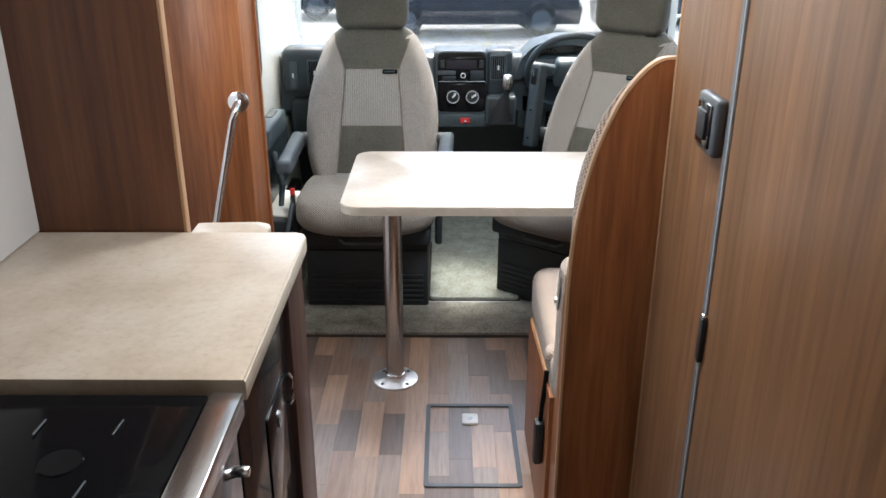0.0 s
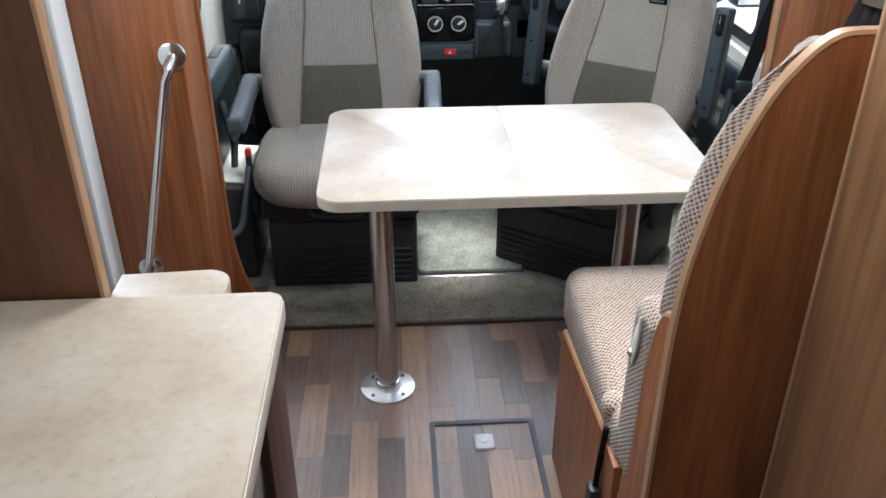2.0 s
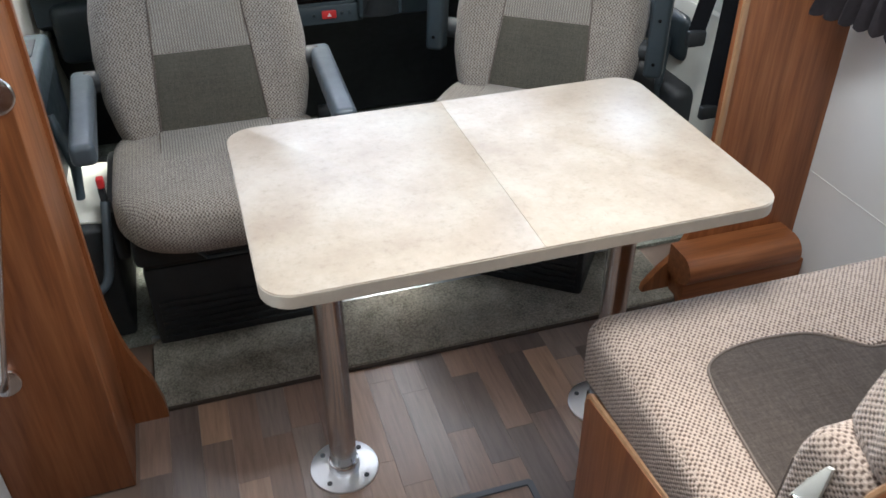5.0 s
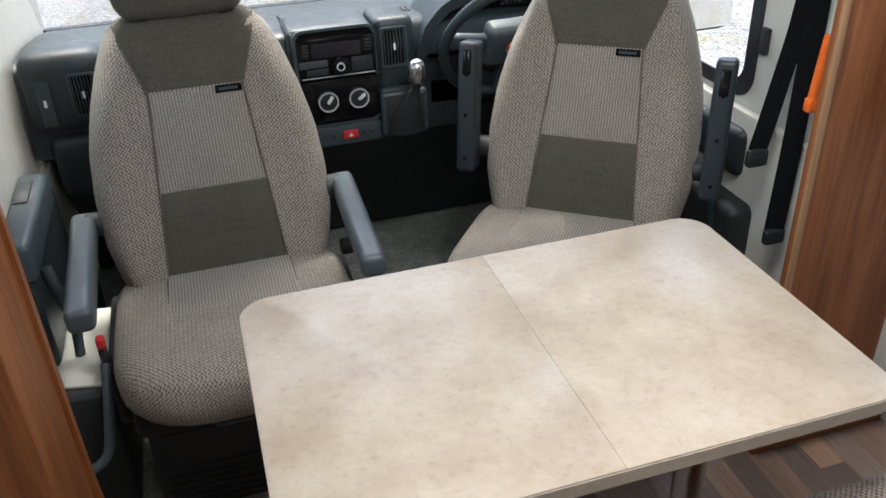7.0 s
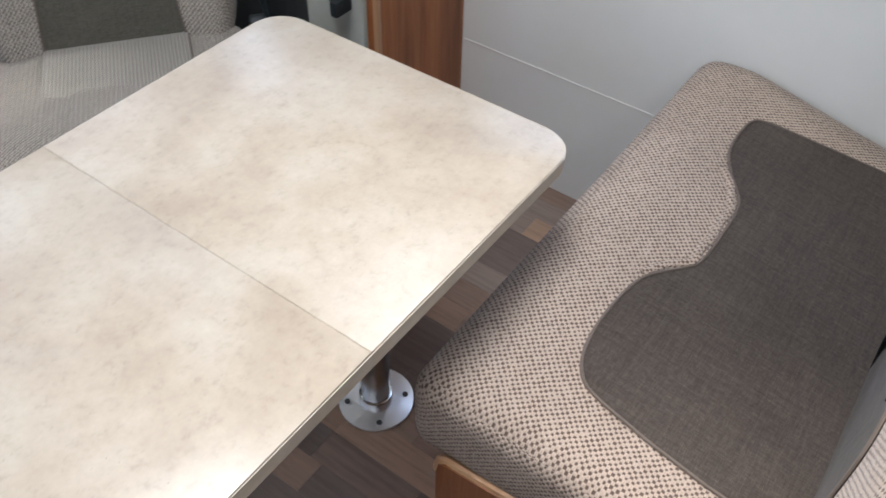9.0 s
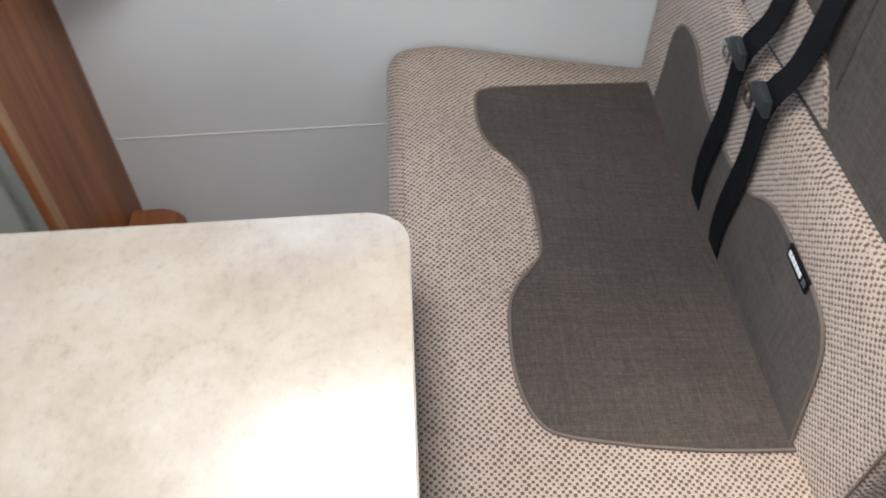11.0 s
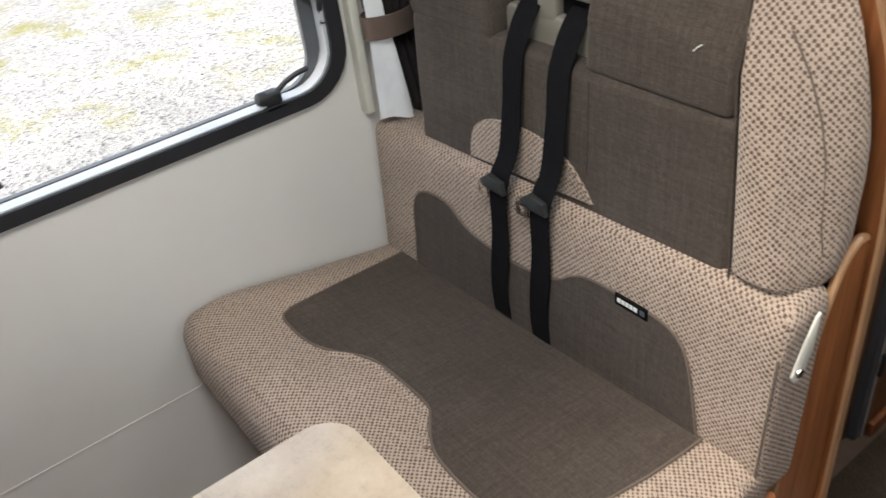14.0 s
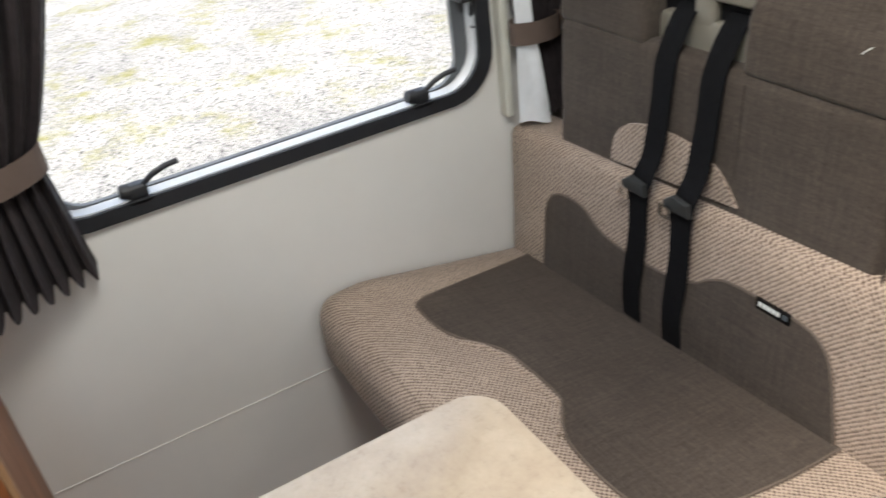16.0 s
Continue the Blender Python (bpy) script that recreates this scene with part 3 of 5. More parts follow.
def window_catch(y, z, turn):
    """A turning lever catch on the window frame."""
    t = thing("window_catch", (1.40, y, z - 0.02), "black plastic turn catch on the window frame", "catch", "window catches")
    part("foot", B(1.372, 1.408, y - 0.026, y + 0.024, z - 0.024, z - 0.012, 0.004), "rubber", t)
    part("body", cushion_box(1.374, 1.404, y - 0.020, y + 0.018, z - 0.014, z + 0.014, 0.008, 1), "rubber", t)
    part("knob", cyl((1.388, y + 0.012, z + 0.002), (1.388, y + 0.030, z + 0.006), 0.015, 0.012, bev=0.003), "rubber", t)
    b = Vector((1.384, y - 0.012, z + 0.008))
    pts = [(0, 0, 0), (-0.006, -0.020, 0.016), (-0.010, -0.045, 0.026), (-0.013, -0.070, 0.030)] if not turn else [(0, 0, 0), (0.0, 0.004, -0.03), (0.0, 0.007, -0.06), (0.0, 0.006, -0.088)]
    part("lever", tube([b + Vector(p) for p in pts], 0.0055), "rubber", t)
    return t


def cushion_box(x0, x1, y0, y1, z0, z1, r, cuts=10):
    bm = B(x0, x1, y0, y1, z0, z1, r, 5)
    long = [e for e in bm.edges if e.calc_length() > 0.12]
    if long:
        bmesh.ops.subdivide_edges(bm, edges=long, cuts=cuts, use_grid_fill=True)
    return bm


window_catch(1.590, 0.898, False)
window_catch(2.173, 0.898, False)
window_catch(1.455, 1.085, True)

blind = thing("blind_track", (1.37, 1.39, 0.80), "cream blind track beside the window", "blind track")
for i, yy in enumerate((1.392, 2.395)):
    part("track", B(1.356, 1.384, yy - 0.012, yy + 0.008, 0.797, 1.55, 0.003), "cream", blind)


def drape(spans, z0, z1, zb, x0, skew, seed, folds=44.0, depth=0.016, rise=0.0):
    """Gathered cloth between three spans (hem, waist, head), its folds running down."""
    bm = bmesh.new()
    rnd = random.Random(seed)
    ph = [rnd.uniform(0, 6) for _ in range(3)]
    rows, cols = 26, 60
    for side in (0, 1):
        g = []
        for j in range(rows + 1):
            z = z0 + (z1 - z0) * j / rows
            a, b = (spans[1], spans[0]) if z < zb else (spans[1], spans[2])
            k = min(1.0, abs(z - zb) / ((zb - z0) if z < zb else 0.30)) ** 0.8
            ya, yb = a[0] + (b[0] - a[0]) * k, a[1] + (b[1] - a[1]) * k
            row = []
            for i in range(cols + 1):
                u = i / cols
                fold = depth * math.sin(u * folds + ph[0] + 0.6 * math.sin(j / rows * 5)) + depth * 0.35 * math.sin(u * folds * 2.07 + ph[1])
                hem = 0.010 * math.sin(u * folds + ph[2]) if j == 0 else 0.0
                row.append(bm.verts.new((x0 + fold * (0.7 + 0.3 * k) + side * 0.006 - skew * u * (0.6 + 0.4 * k), ya + (yb - ya) * u, z + hem + rise * u * (1 - j / rows))))
            g.append(row)
        for j in range(rows):
            for i in range(cols):
                bm.faces.new((g[j][i], g[j][i + 1], g[j + 1][i + 1], g[j + 1][i]))
    return bm


def tie(x, yc, hw, hx, zb, turn=0.0):
    """A flat band round the gathered cloth."""
    ring = [2 * math.pi * i / 28 for i in range(28)]
    c, s = math.cos(turn), math.sin(turn)
    put = lambda p, q: (x + p * c - q * s, yc + p * s + q * c)
    return ring_slab([put(hx * math.cos(a), hw * math.sin(a)) for a in ring], [put((hx - 0.004) * math.cos(a), (hw - 0.004) * math.sin(a)) for a in ring], xy(zb - 0.022), (0, 0, 0.046))


cur = thing("curtain", (1.28, 2.38, 0.80), "dark brown gathered curtain with tie-back beside the post", "curtain", "window curtains")
part("cloth", drape(((2.278, 2.46), (2.305, 2.44), (2.18, 2.46)), 0.795, 1.55, 1.03, 1.345, 0.15, 4, rise=0.045), "curtain", cur)
part("tie_back", tie(1.300, 2.372, 0.090, 0.042, 1.03, 0.55), "tie", cur, "taupe fabric tie-back")
cur = thing("curtain", (1.335, 1.31, 0.785), "dark brown curtain with white lining tied beside the bench", "curtain", "window curtains")
part("cloth", drape(((1.225, 1.335), (1.275, 1.365), (1.235, 1.385)), 0.79, 1.55, 0.985, 1.338, 0.0, 9, 36.0), "curtain", cur)
part("lining", drape(((1.314, 1.388), (1.345, 1.382), (1.362, 1.389)), 0.783, 1.55, 0.985, 1.320, 0.0, 5, 3.5, 0.004), "lining", cur, "white curtain lining")
part("tie_back", tie(1.332, 1.332, 0.060, 0.034, 0.985), "tie", cur, "taupe fabric tie-back")

# ---------------------------------------------------------------- dinette table
table = thing("dinette_table", (0.28, 2.16, 0), "sandstone-effect laminate table on two chrome legs", "table")
TX0, TX1, TY0, TY1, TXM = -0.182, 0.735, 1.876, 2.456, 0.2775


rr = rounded_rect(TX0, TX1, TY0, TY1, 0.055, 8)
for right in (False, True):
    if right:
        pts = [(TXM + 0.0001, TY0)] + [p for p in rr[27:36]] + [p for p in rr[0:9]] + [(TXM + 0.0001, TY1)]
    else:
        pts = [(TXM - 0.0001, TY1)] + [p for p in rr[9:27]] + [(TXM - 0.0001, TY0)]
    leaf = part("tabletop", slab(pts, xy(0.711), (0, 0, 0.025), 0.0008), "worktop", table)
    inner = [(p[0], p[1]) for p in pts]
    cx, cy = (TX0 + TX1) / 2, (TY0 + TY1) / 2
    grown = [(u + (0.0012 if u > TXM else -0.0012) * (abs(u - TXM) > 0.002), w + (0.0012 if w > cy else -0.0012)) for u, w in pts]
    part("edge_band", slab(grown, xy(0.710), (0, 0, 0.0235)), "worktop_edge", leaf, "pale laminate edge band")
for cx, cy in ((-0.050, 2.160), (0.597, 2.165)):
    part("leg", cyl((cx, cy, 0.01), (cx, cy, 0.712), 0.030, seg=32), "steel", table)
    foot = part("foot_plate", cyl((cx, cy, 0.0), (cx, cy, 0.006), 0.078, seg=40, bev=0.002), "plate", table, "round chrome foot plate")
    part("collar", cyl((cx, cy, 0.005), (cx, cy, 0.030), 0.036, 0.034, seg=32, bev=0.003), "chrome", table)
    for k in range(4):
        a = radians(45 + 90 * k)
        part("screw", cyl((cx + 0.060 * math.cos(a), cy + 0.060 * math.sin(a), 0.005), (cx + 0.060 * math.cos(a), cy + 0.060 * math.sin(a), 0.008), 0.006, seg=10), "slate", foot)
    part("mount", cyl((cx, cy, 0.690), (cx, cy, 0.711), 0.060, seg=32, bev=0.003), "slate", table)

# ---------------------------------------------------------------- bench
bench = thing("bench", (0.88, 1.58, 0), "walnut bench base with a shaped side panel", "bench")
part("box", B(0.40, WALL_R - 0.004, 1.25, 1.80, 0.0, 0.385, 0.004), "wood_h", bench)
side = [(1.352, 0.0), (1.850, 0.0), (1.855, 0.36), (1.850, 0.388), (1.838, 0.398), (1.825, 0.398), (1.45, 0.440), (1.352, 0.440)]
part("side_panel", slab(side, lambda u, v: Vector((0.390, u, v)), (-0.018, 0, 0), 0.003), "wood", bench)
part("edge_band", tube([(0.381, u + 0.001, w + 0.001) for u, w in side[2:-1]], 0.0075, 8), "edge", bench, "pale rounded top edge")
strap = thing("lap_strap", (0.365, 1.31, 0.25), "black hanging belt end with buckle", "belt")
part("webbing", tube([(0.372, 1.424, 0.47), (0.369, 1.422, 0.43), (0.364, 1.420, 0.37), (0.362, 1.420, 0.32)], 0.006, 8), "belt", strap)
part("buckle", B(0.347, 0.371, 1.402, 1.438, 0.205, 0.33, 0.008), "black", strap)

arm_board = [(1.200, 0.0), (1.200, 0.835)] + [tuple(p) for p in smooth_line([(1.206, 0.848), (1.220, 0.853), (1.238, 0.845), (1.256, 0.826), (1.276, 0.776), (1.293, 0.710), (1.303, 0.600), (1.326, 0.468), (1.334, 0.420)], 5)] + [(1.350, 0.36), (1.350, 0.0)]
board = thing("bench_side_board", (0.39, 1.27, 0.0), "curved walnut side board at the bench end", "panel")
part("board", slab(arm_board, lambda u, v: Vector((0.397, u, v)), (-0.016, 0, 0), 0.005, 3), "wood", board)
part("edge_band", tube([(0.3875, u + 0.001, v + 0.0005) for u, v in arm_board[2:-2]], 0.0072, 8), "edge", board, "pale rounded edge band")
lever = slab([(1.318, 0.790), (1.326, 0.786), (1.346, 0.742), (1.362, 0.696), (1.354, 0.682), (1.338, 0.682), (1.322, 0.730)], lambda u, v: Vector((0.3780 + (u - 1.350) * 0.06, u, v)), (-0.004, 0, 0), 0.0012)
part("bracket", lever, "cream", board, "cream seat belt bracket")
part("bolt", cyl((0.378, 1.349, 0.700), (0.369, 1.350, 0.700), 0.008, seg=14, bev=0.002), "chrome", board)

end = thing("bench_end_panel", (0.47, 1.19, 0), "tall walnut back board with a sweeping curved edge", "panel")
curve = [tuple(p) for p in smooth_line([(0.545, 1.272), (0.515, 1.268), (0.485, 1.245), (0.452, 1.200), (0.430, 1.150), (0.412, 1.100), (0.399, 1.050), (0.389, 1.000), (0.381, 0.950), (0.3765, 0.900), (0.374, 0.850), (0.373, 0.78), (0.3725, 0.69)], 5)]
cl = curve + [(0.3725, 0.5), (0.3735, 0.0)]
part("panel", slab([(0.600, 0.0), (0.600, 1.272)] + cl, xz(1.180), (0, 0.019, 0)), "wood", end)
band = bmesh.new()
prev = None
for (u, v), (u2, v2) in zip([(0.600, 1.272)] + cl, cl + [(0.3735, -0.5)]):
    p = Vector((u, 1.180, v))
    n = Vector((-(v - v2), 0, (u - u2))).normalized()
    ring = [band.verts.new(p + n * a + Vector((0, b, 0))) for a, b in ((-0.002, -0.0010), (0.003, 0.0010), (0.003, 0.018), (-0.002, 0.0200))]
    if prev:
        for k in range(4):
            band.faces.new((prev[k], prev[(k + 1) % 4], ring[(k + 1) % 4], ring[k]))
    prev = ring
part("edge_band", band, "edge", end, "pale wooden edge band")


def seat_top(x, y):
    """The sat-in top of the bench seat: level at the front, sinking to the back and the wall."""
    s = min(1.0, max(0.0, (1.80 - y) / 0.40))
    return 0.552 - s * (0.036 + (x - 0.48) / 0.90 * 0.058)


seat = thing("seat_cushion", (0.87, 1.65, 0.40), "honeycomb beige bench seat cushion with brown suede centre", "cushion")
sc = cushion_box(0.379, 1.380, 1.335, 1.918, 0.385, 0.552, 0.044, 14)
for v in sc.verts:
    k = max(0.0, (v.co.z - 0.43) / 0.122)
    v.co.z -= k * (0.552 - seat_top(v.co.x, v.co.y))
    if v.co.y > 1.83:
        v.co.z -= 0.012 * ((v.co.y - 1.83) / 0.085) ** 2
part("cover", sc, "fabric", seat)
front = [tuple(p) for p in smooth_line([(1.236, 1.700), (1.227, 1.728), (1.200, 1.753), (1.109, 1.753), (1.053, 1.729), (0.994, 1.688), (0.917, 1.680), (0.829, 1.682), (0.796, 1.698),
                                        (0.751, 1.729), (0.704, 1.744), (0.623, 1.748), (0.558, 1.739), (0.517, 1.716), (0.503, 1.680)], 5)]
front = [p for p in front][::-1]
far_side = lambda y: 1.236 + (1.70 - y) * 0.25
near_side = lambda y: 0.480 + max(0.0, y - 1.45) ** 2 * 0.45
bm = bmesh.new()
grid = []
for x1, y1 in front:
    u = (x1 - near_side(y1)) / (far_side(y1) - near_side(y1))
    line = []
    for j in range(13):
        y = 1.385 + (y1 - 1.385) * j / 12
        x = near_side(y) + (far_side(y) - near_side(y)) * u
        line.append(bm.verts.new((x, y, seat_top(x, y) + (0.004 if j < 12 else 0.001))))
    grid.append(line)
for p, q in zip(grid, grid[1:]):
    for j in range(12):
        bm.faces.new((p[j], p[j + 1], q[j + 1], q[j]))
ext = bmesh.ops.extrude_edge_only(bm, edges=[e for e in bm.edges if len(e.link_faces) == 1])
for v in ext["geom"]:
    if isinstance(v, bmesh.types.BMVert):
        v.co.z -= 0.010
part("centre_panel", bm, "suede", seat, "brown suede centre panel")
side_line = [(near_side(y), y) for y in (1.39, 1.45, 1.52, 1.60, 1.65)] + front + [(far_side(y), y) for y in (1.66, 1.60, 1.52, 1.45, 1.39)]
part("piping", tube([(u, v, seat_top(u, v) + 0.002) for u, v in side_line], 0.0028, 6), "piping", seat)
gather = [p for p in front if 0.735 < p[0] < 1.06]
part("gathered_fold", tube([(u, v + 0.012 + 0.003 * math.sin(u * 90), seat_top(u, v) - 0.0005) for u, v in gather], 0.0085, 8), "fabric", seat, "gathered fold of beige cloth")
part("seam", tube([(u, v, seat_top(u, v) - 0.0035 - (0.010 if v > 1.84 else 0)) for u, v in ((0.413, 1.46), (0.411, 1.60), (0.411, 1.75), (0.413, 1.82))], 0.0016, 6), "piping", seat)
part("seam", tube([(0.414, 1.878, 0.543), (0.50, 1.886, 0.543), (0.80, 1.888, 0.543), (1.10, 1.888, 0.543), (1.33, 1.885, 0.542)], 0.0012, 6), "piping", seat)
part("tucked_corner", cushion_box(0.369, 0.430, 1.425, 1.485, 0.468, 0.522, 0.022, 2), "fabric", seat, "tucked-in beige cover corner")

LEAN = 0.062
low_y = lambda z: 1.402 - (z - 0.5) * LEAN
low = thing("lower_back_cushion", (0.87, 1.33, 0.44), "honeycomb beige bench back cushion with brown suede panels", "cushion")
lc = cushion_box(0.380, 1.380, 1.292, 1.402, 0.440, 0.818, 0.020)
for v in lc.verts:
    v.co.z -= 0.048 * (v.co.x - 0.37) * min(1.0, max(0.0, (v.co.z - 0.46) / 0.33))
    v.co.z -= 8.0 * max(0.0, 0.43 - v.co.x) ** 2 * min(1.0, max(0.0, (v.co.z - 0.70) / 0.11))
    v.co.y -= (v.co.z - 0.5) * LEAN
    if v.co.y > 1.33:
        v.co.y -= 0.022 * max(0.0, (v.co.z - 0.735) / 0.08) ** 2
part("cover", lc, "fabric", low)
lo1 = smooth_line([(1.243, 0.470), (1.239, 0.540), (1.234, 0.624), (1.210, 0.664), (1.166, 0.679), (1.111, 0.676), (1.066, 0.651), (1.020, 0.639), (0.948, 0.635), (0.877, 0.639), (0.807, 0.655), (0.768, 0.681), (0.726, 0.697),
                   (0.635, 0.700), (0.569, 0.694), (0.537, 0.674), (0.519, 0.638), (0.503, 0.576), (0.486, 0.500)], 5)
on_low = lambda u, v: Vector((u, low_y(v) - 0.002, v))
part("suede_panel", slab([tuple(p) for p in lo1] + [(0.486, 0.47)], on_low, (0, 0.006, 0), 0.003), "suede", low, "brown suede lower panel")
part("piping", tube([(p[0], low_y(p[1]) + 0.003, p[1]) for p in lo1], 0.0026, 6), "piping", low)
ty = low_y(0.69) + 0.003
tag = part("tag", B(0.602, 0.669, ty, ty + 0.004, 0.682, 0.704, 0.001), "gloss_black", low, "small black maker's tag")
for k in range(5):
    part("tag_print", B(0.622 + k * 0.0085, 0.6285 + k * 0.0085, ty + 0.0035, ty + 0.0048, 0.6895, 0.6975), "bar", tag)
part("tag_mark", B(0.607, 0.616, ty + 0.0035, ty + 0.0048, 0.689, 0.698), "arm", tag)
part("seam", tube([(0.3866, low_y(z) - 0.0050, z) for z in (0.50, 0.57, 0.64, 0.70, 0.735)], 0.0022, 6), "piping", low)

up_y = lambda z: 1.354 - (z - 0.83) * 0.054 - max(0.0, z - 1.12) * 0.45
upper = thing("upper_back_cushion", (0.87, 1.29, 0.82), "brown suede bench backrest with beige side bolster", "cushion")
for nm, x0, x1, z0, z1 in (("lumbar_pad", 0.500, 1.236, 0.794, 1.036), ("shoulder_pad", 0.524, 0.786, 1.030, 1.242), ("shoulder_pad", 0.999, 1.236, 1.024, 1.242)):
    ub = cushion_box(x0, x1, 1.200, 1.354, z0, z1, 0.014 if z0 > 1 else 0.020)
    for v in ub.verts:
        if v.co.y > 1.27:
            v.co.y -= 1.354 - up_y(v.co.z)
        if v.co.z < 0.9:
            v.co.z -= 0.055 * (v.co.x - 0.49)
    part(nm, ub, "suede", upper)
# height, aisle edge x and y, slant of the front
OUT = [(0.804, 0.404, 1.276, 0.398, 0.40), (0.809, 0.394, 1.280, 0.389, 0.36), (0.824, 0.387, 1.280, 0.386, 0.38), (0.860, 0.386, 1.276, 0.388, 0.48), (0.900, 0.386, 1.270, 0.394, 0.63), (0.950, 0.385, 1.267, 0.398, 0.65), (1.000, 0.388, 1.265, 0.402, 0.75),
       (1.050, 0.397, 1.260, 0.414, 0.85), (1.100, 0.411, 1.255, 0.435, 0.93), (1.150, 0.430, 1.250, 0.464, 1.05), (1.200, 0.456, 1.236, 0.496, 0.80), (1.228, 0.478, 1.226, 0.510, 0.60), (1.244, 0.494, 1.220, 0.520, 0.30)]
inner_x = lambda z: 0.494 + min(1.0, (z - 0.838) / 0.30) * 0.028 + max(0.0, z - 1.15) * 0.30
bm = bmesh.new()
rings = []
for z, xa, ya, xs, sl in OUT:
    xi = inner_x(z)
    yf = up_y(z) + 0.011 - (0.014 if z < 0.81 or z > 1.24 else 0.0)
    at = lambda y: min(xs + (y - 1.28) * sl + 0.003, xi - 0.004)
    plan = smooth_line([(xi, yf - 0.020), (xi - 0.006, yf - 0.005), ((xi + at(yf - 0.010)) / 2, yf), (at(yf - 0.010), yf - 0.010), (at(min(1.310, yf - 0.026)), min(1.310, yf - 0.026)), (xa, ya), (xa + 0.010, 1.226), (xa + 0.026, 1.203)], 3)
    rings.append([bm.verts.new((p[0], p[1], z)) for p in plan] + [bm.verts.new((xi, 1.203, z))])
for p, q in zip(rings, rings[1:]):
    for k in range(len(p)):
        bm.faces.new((p[k], p[(k + 1) % len(p)], q[(k + 1) % len(p)], q[k]))
bm.faces.new(rings[0][::-1])
bm.faces.new(rings[-1])
layer = bm.loops.layers.uv.verify()
reach = {}
for ring in rings:
    run = 0.0
    for a, b in zip(ring, [None] + ring[:-1]):
        run += (a.co - b.co).length if b else 0.0
        reach[a] = run
for f in bm.faces:
    us = [reach[l.vert] for l in f.loops]
    for l in f.loops:
        u = reach[l.vert]
        l[layer].uv = (u + (0.4 if max(us) - u > 0.2 else 0.0), l.vert.co.z)
part("bolster", bm, "fabric", upper, "beige honeycomb side bolster", mapped=True)
part("bolster_seam", tube([(xs + (1.296 - 1.28) * sl + 0.0015, 1.296, z) for z, xa, ya, xs, sl in OUT[3:10]], 0.0018, 6), "piping", upper)
part("bolster_seam", tube([(inner_x(o[0]) + 0.002, up_y(o[0]) + 0.002, o[0]) for o in OUT[:-1]], 0.0022, 6), "suede", upper)
arc = smooth_line([(1.064, 0.790), (1.062, 0.820), (1.051, 0.854), (1.018, 0.879), (0.958, 0.892), (0.888, 0.892), (0.826, 0.877), (0.785, 0.848), (0.755, 0.812)], 5)
part("loose_thread", tube([(0.590, up_y(1.11) + 0.002, 1.112), (0.583, up_y(1.11) + 0.003, 1.119), (0.576, up_y(1.11) + 0.002, 1.124)], 0.0008, 5), "bar", upper, "pale loose thread")
part("bump_panel", slab([tuple(p) for p in arc], lambda u, v: Vector((u, up_y(v) - 0.003, v)), (0, 0.008, 0), 0.004), "fabric", upper, "beige honeycomb inset")
part("centre_seam", tube([(0.772, up_y(z) + 0.001, z) for z in (0.86, 0.92, 0.98, 1.02)], 0.0012, 6), "suede", upper)

guide = thing("belt_guide", (0.90, 1.31, 1.02), "cream plastic belt guide between the backrests", "belt guide")
gy = 1.288
gb = slab(rounded_rect(0.789, 0.997, 1.022, 1.086, 0.018, 4), xz(gy), (0, 0.022, 0), 0.007, 3)
slab(rounded_rect(0.787, 0.999, 1.120, 1.232, 0.016, 4), xz(gy), (0, 0.026, 0), 0.008, 3, gb)
B(0.874, 0.918, gy, gy + 0.022, 1.072, 1.14, 0.006, 3, gb)
part("bezel", gb, "beige", guide)
part("slot_backing", B(0.790, 0.996, 1.204, gy + 0.006, 1.030, 1.228), "belt", guide, "black slot")


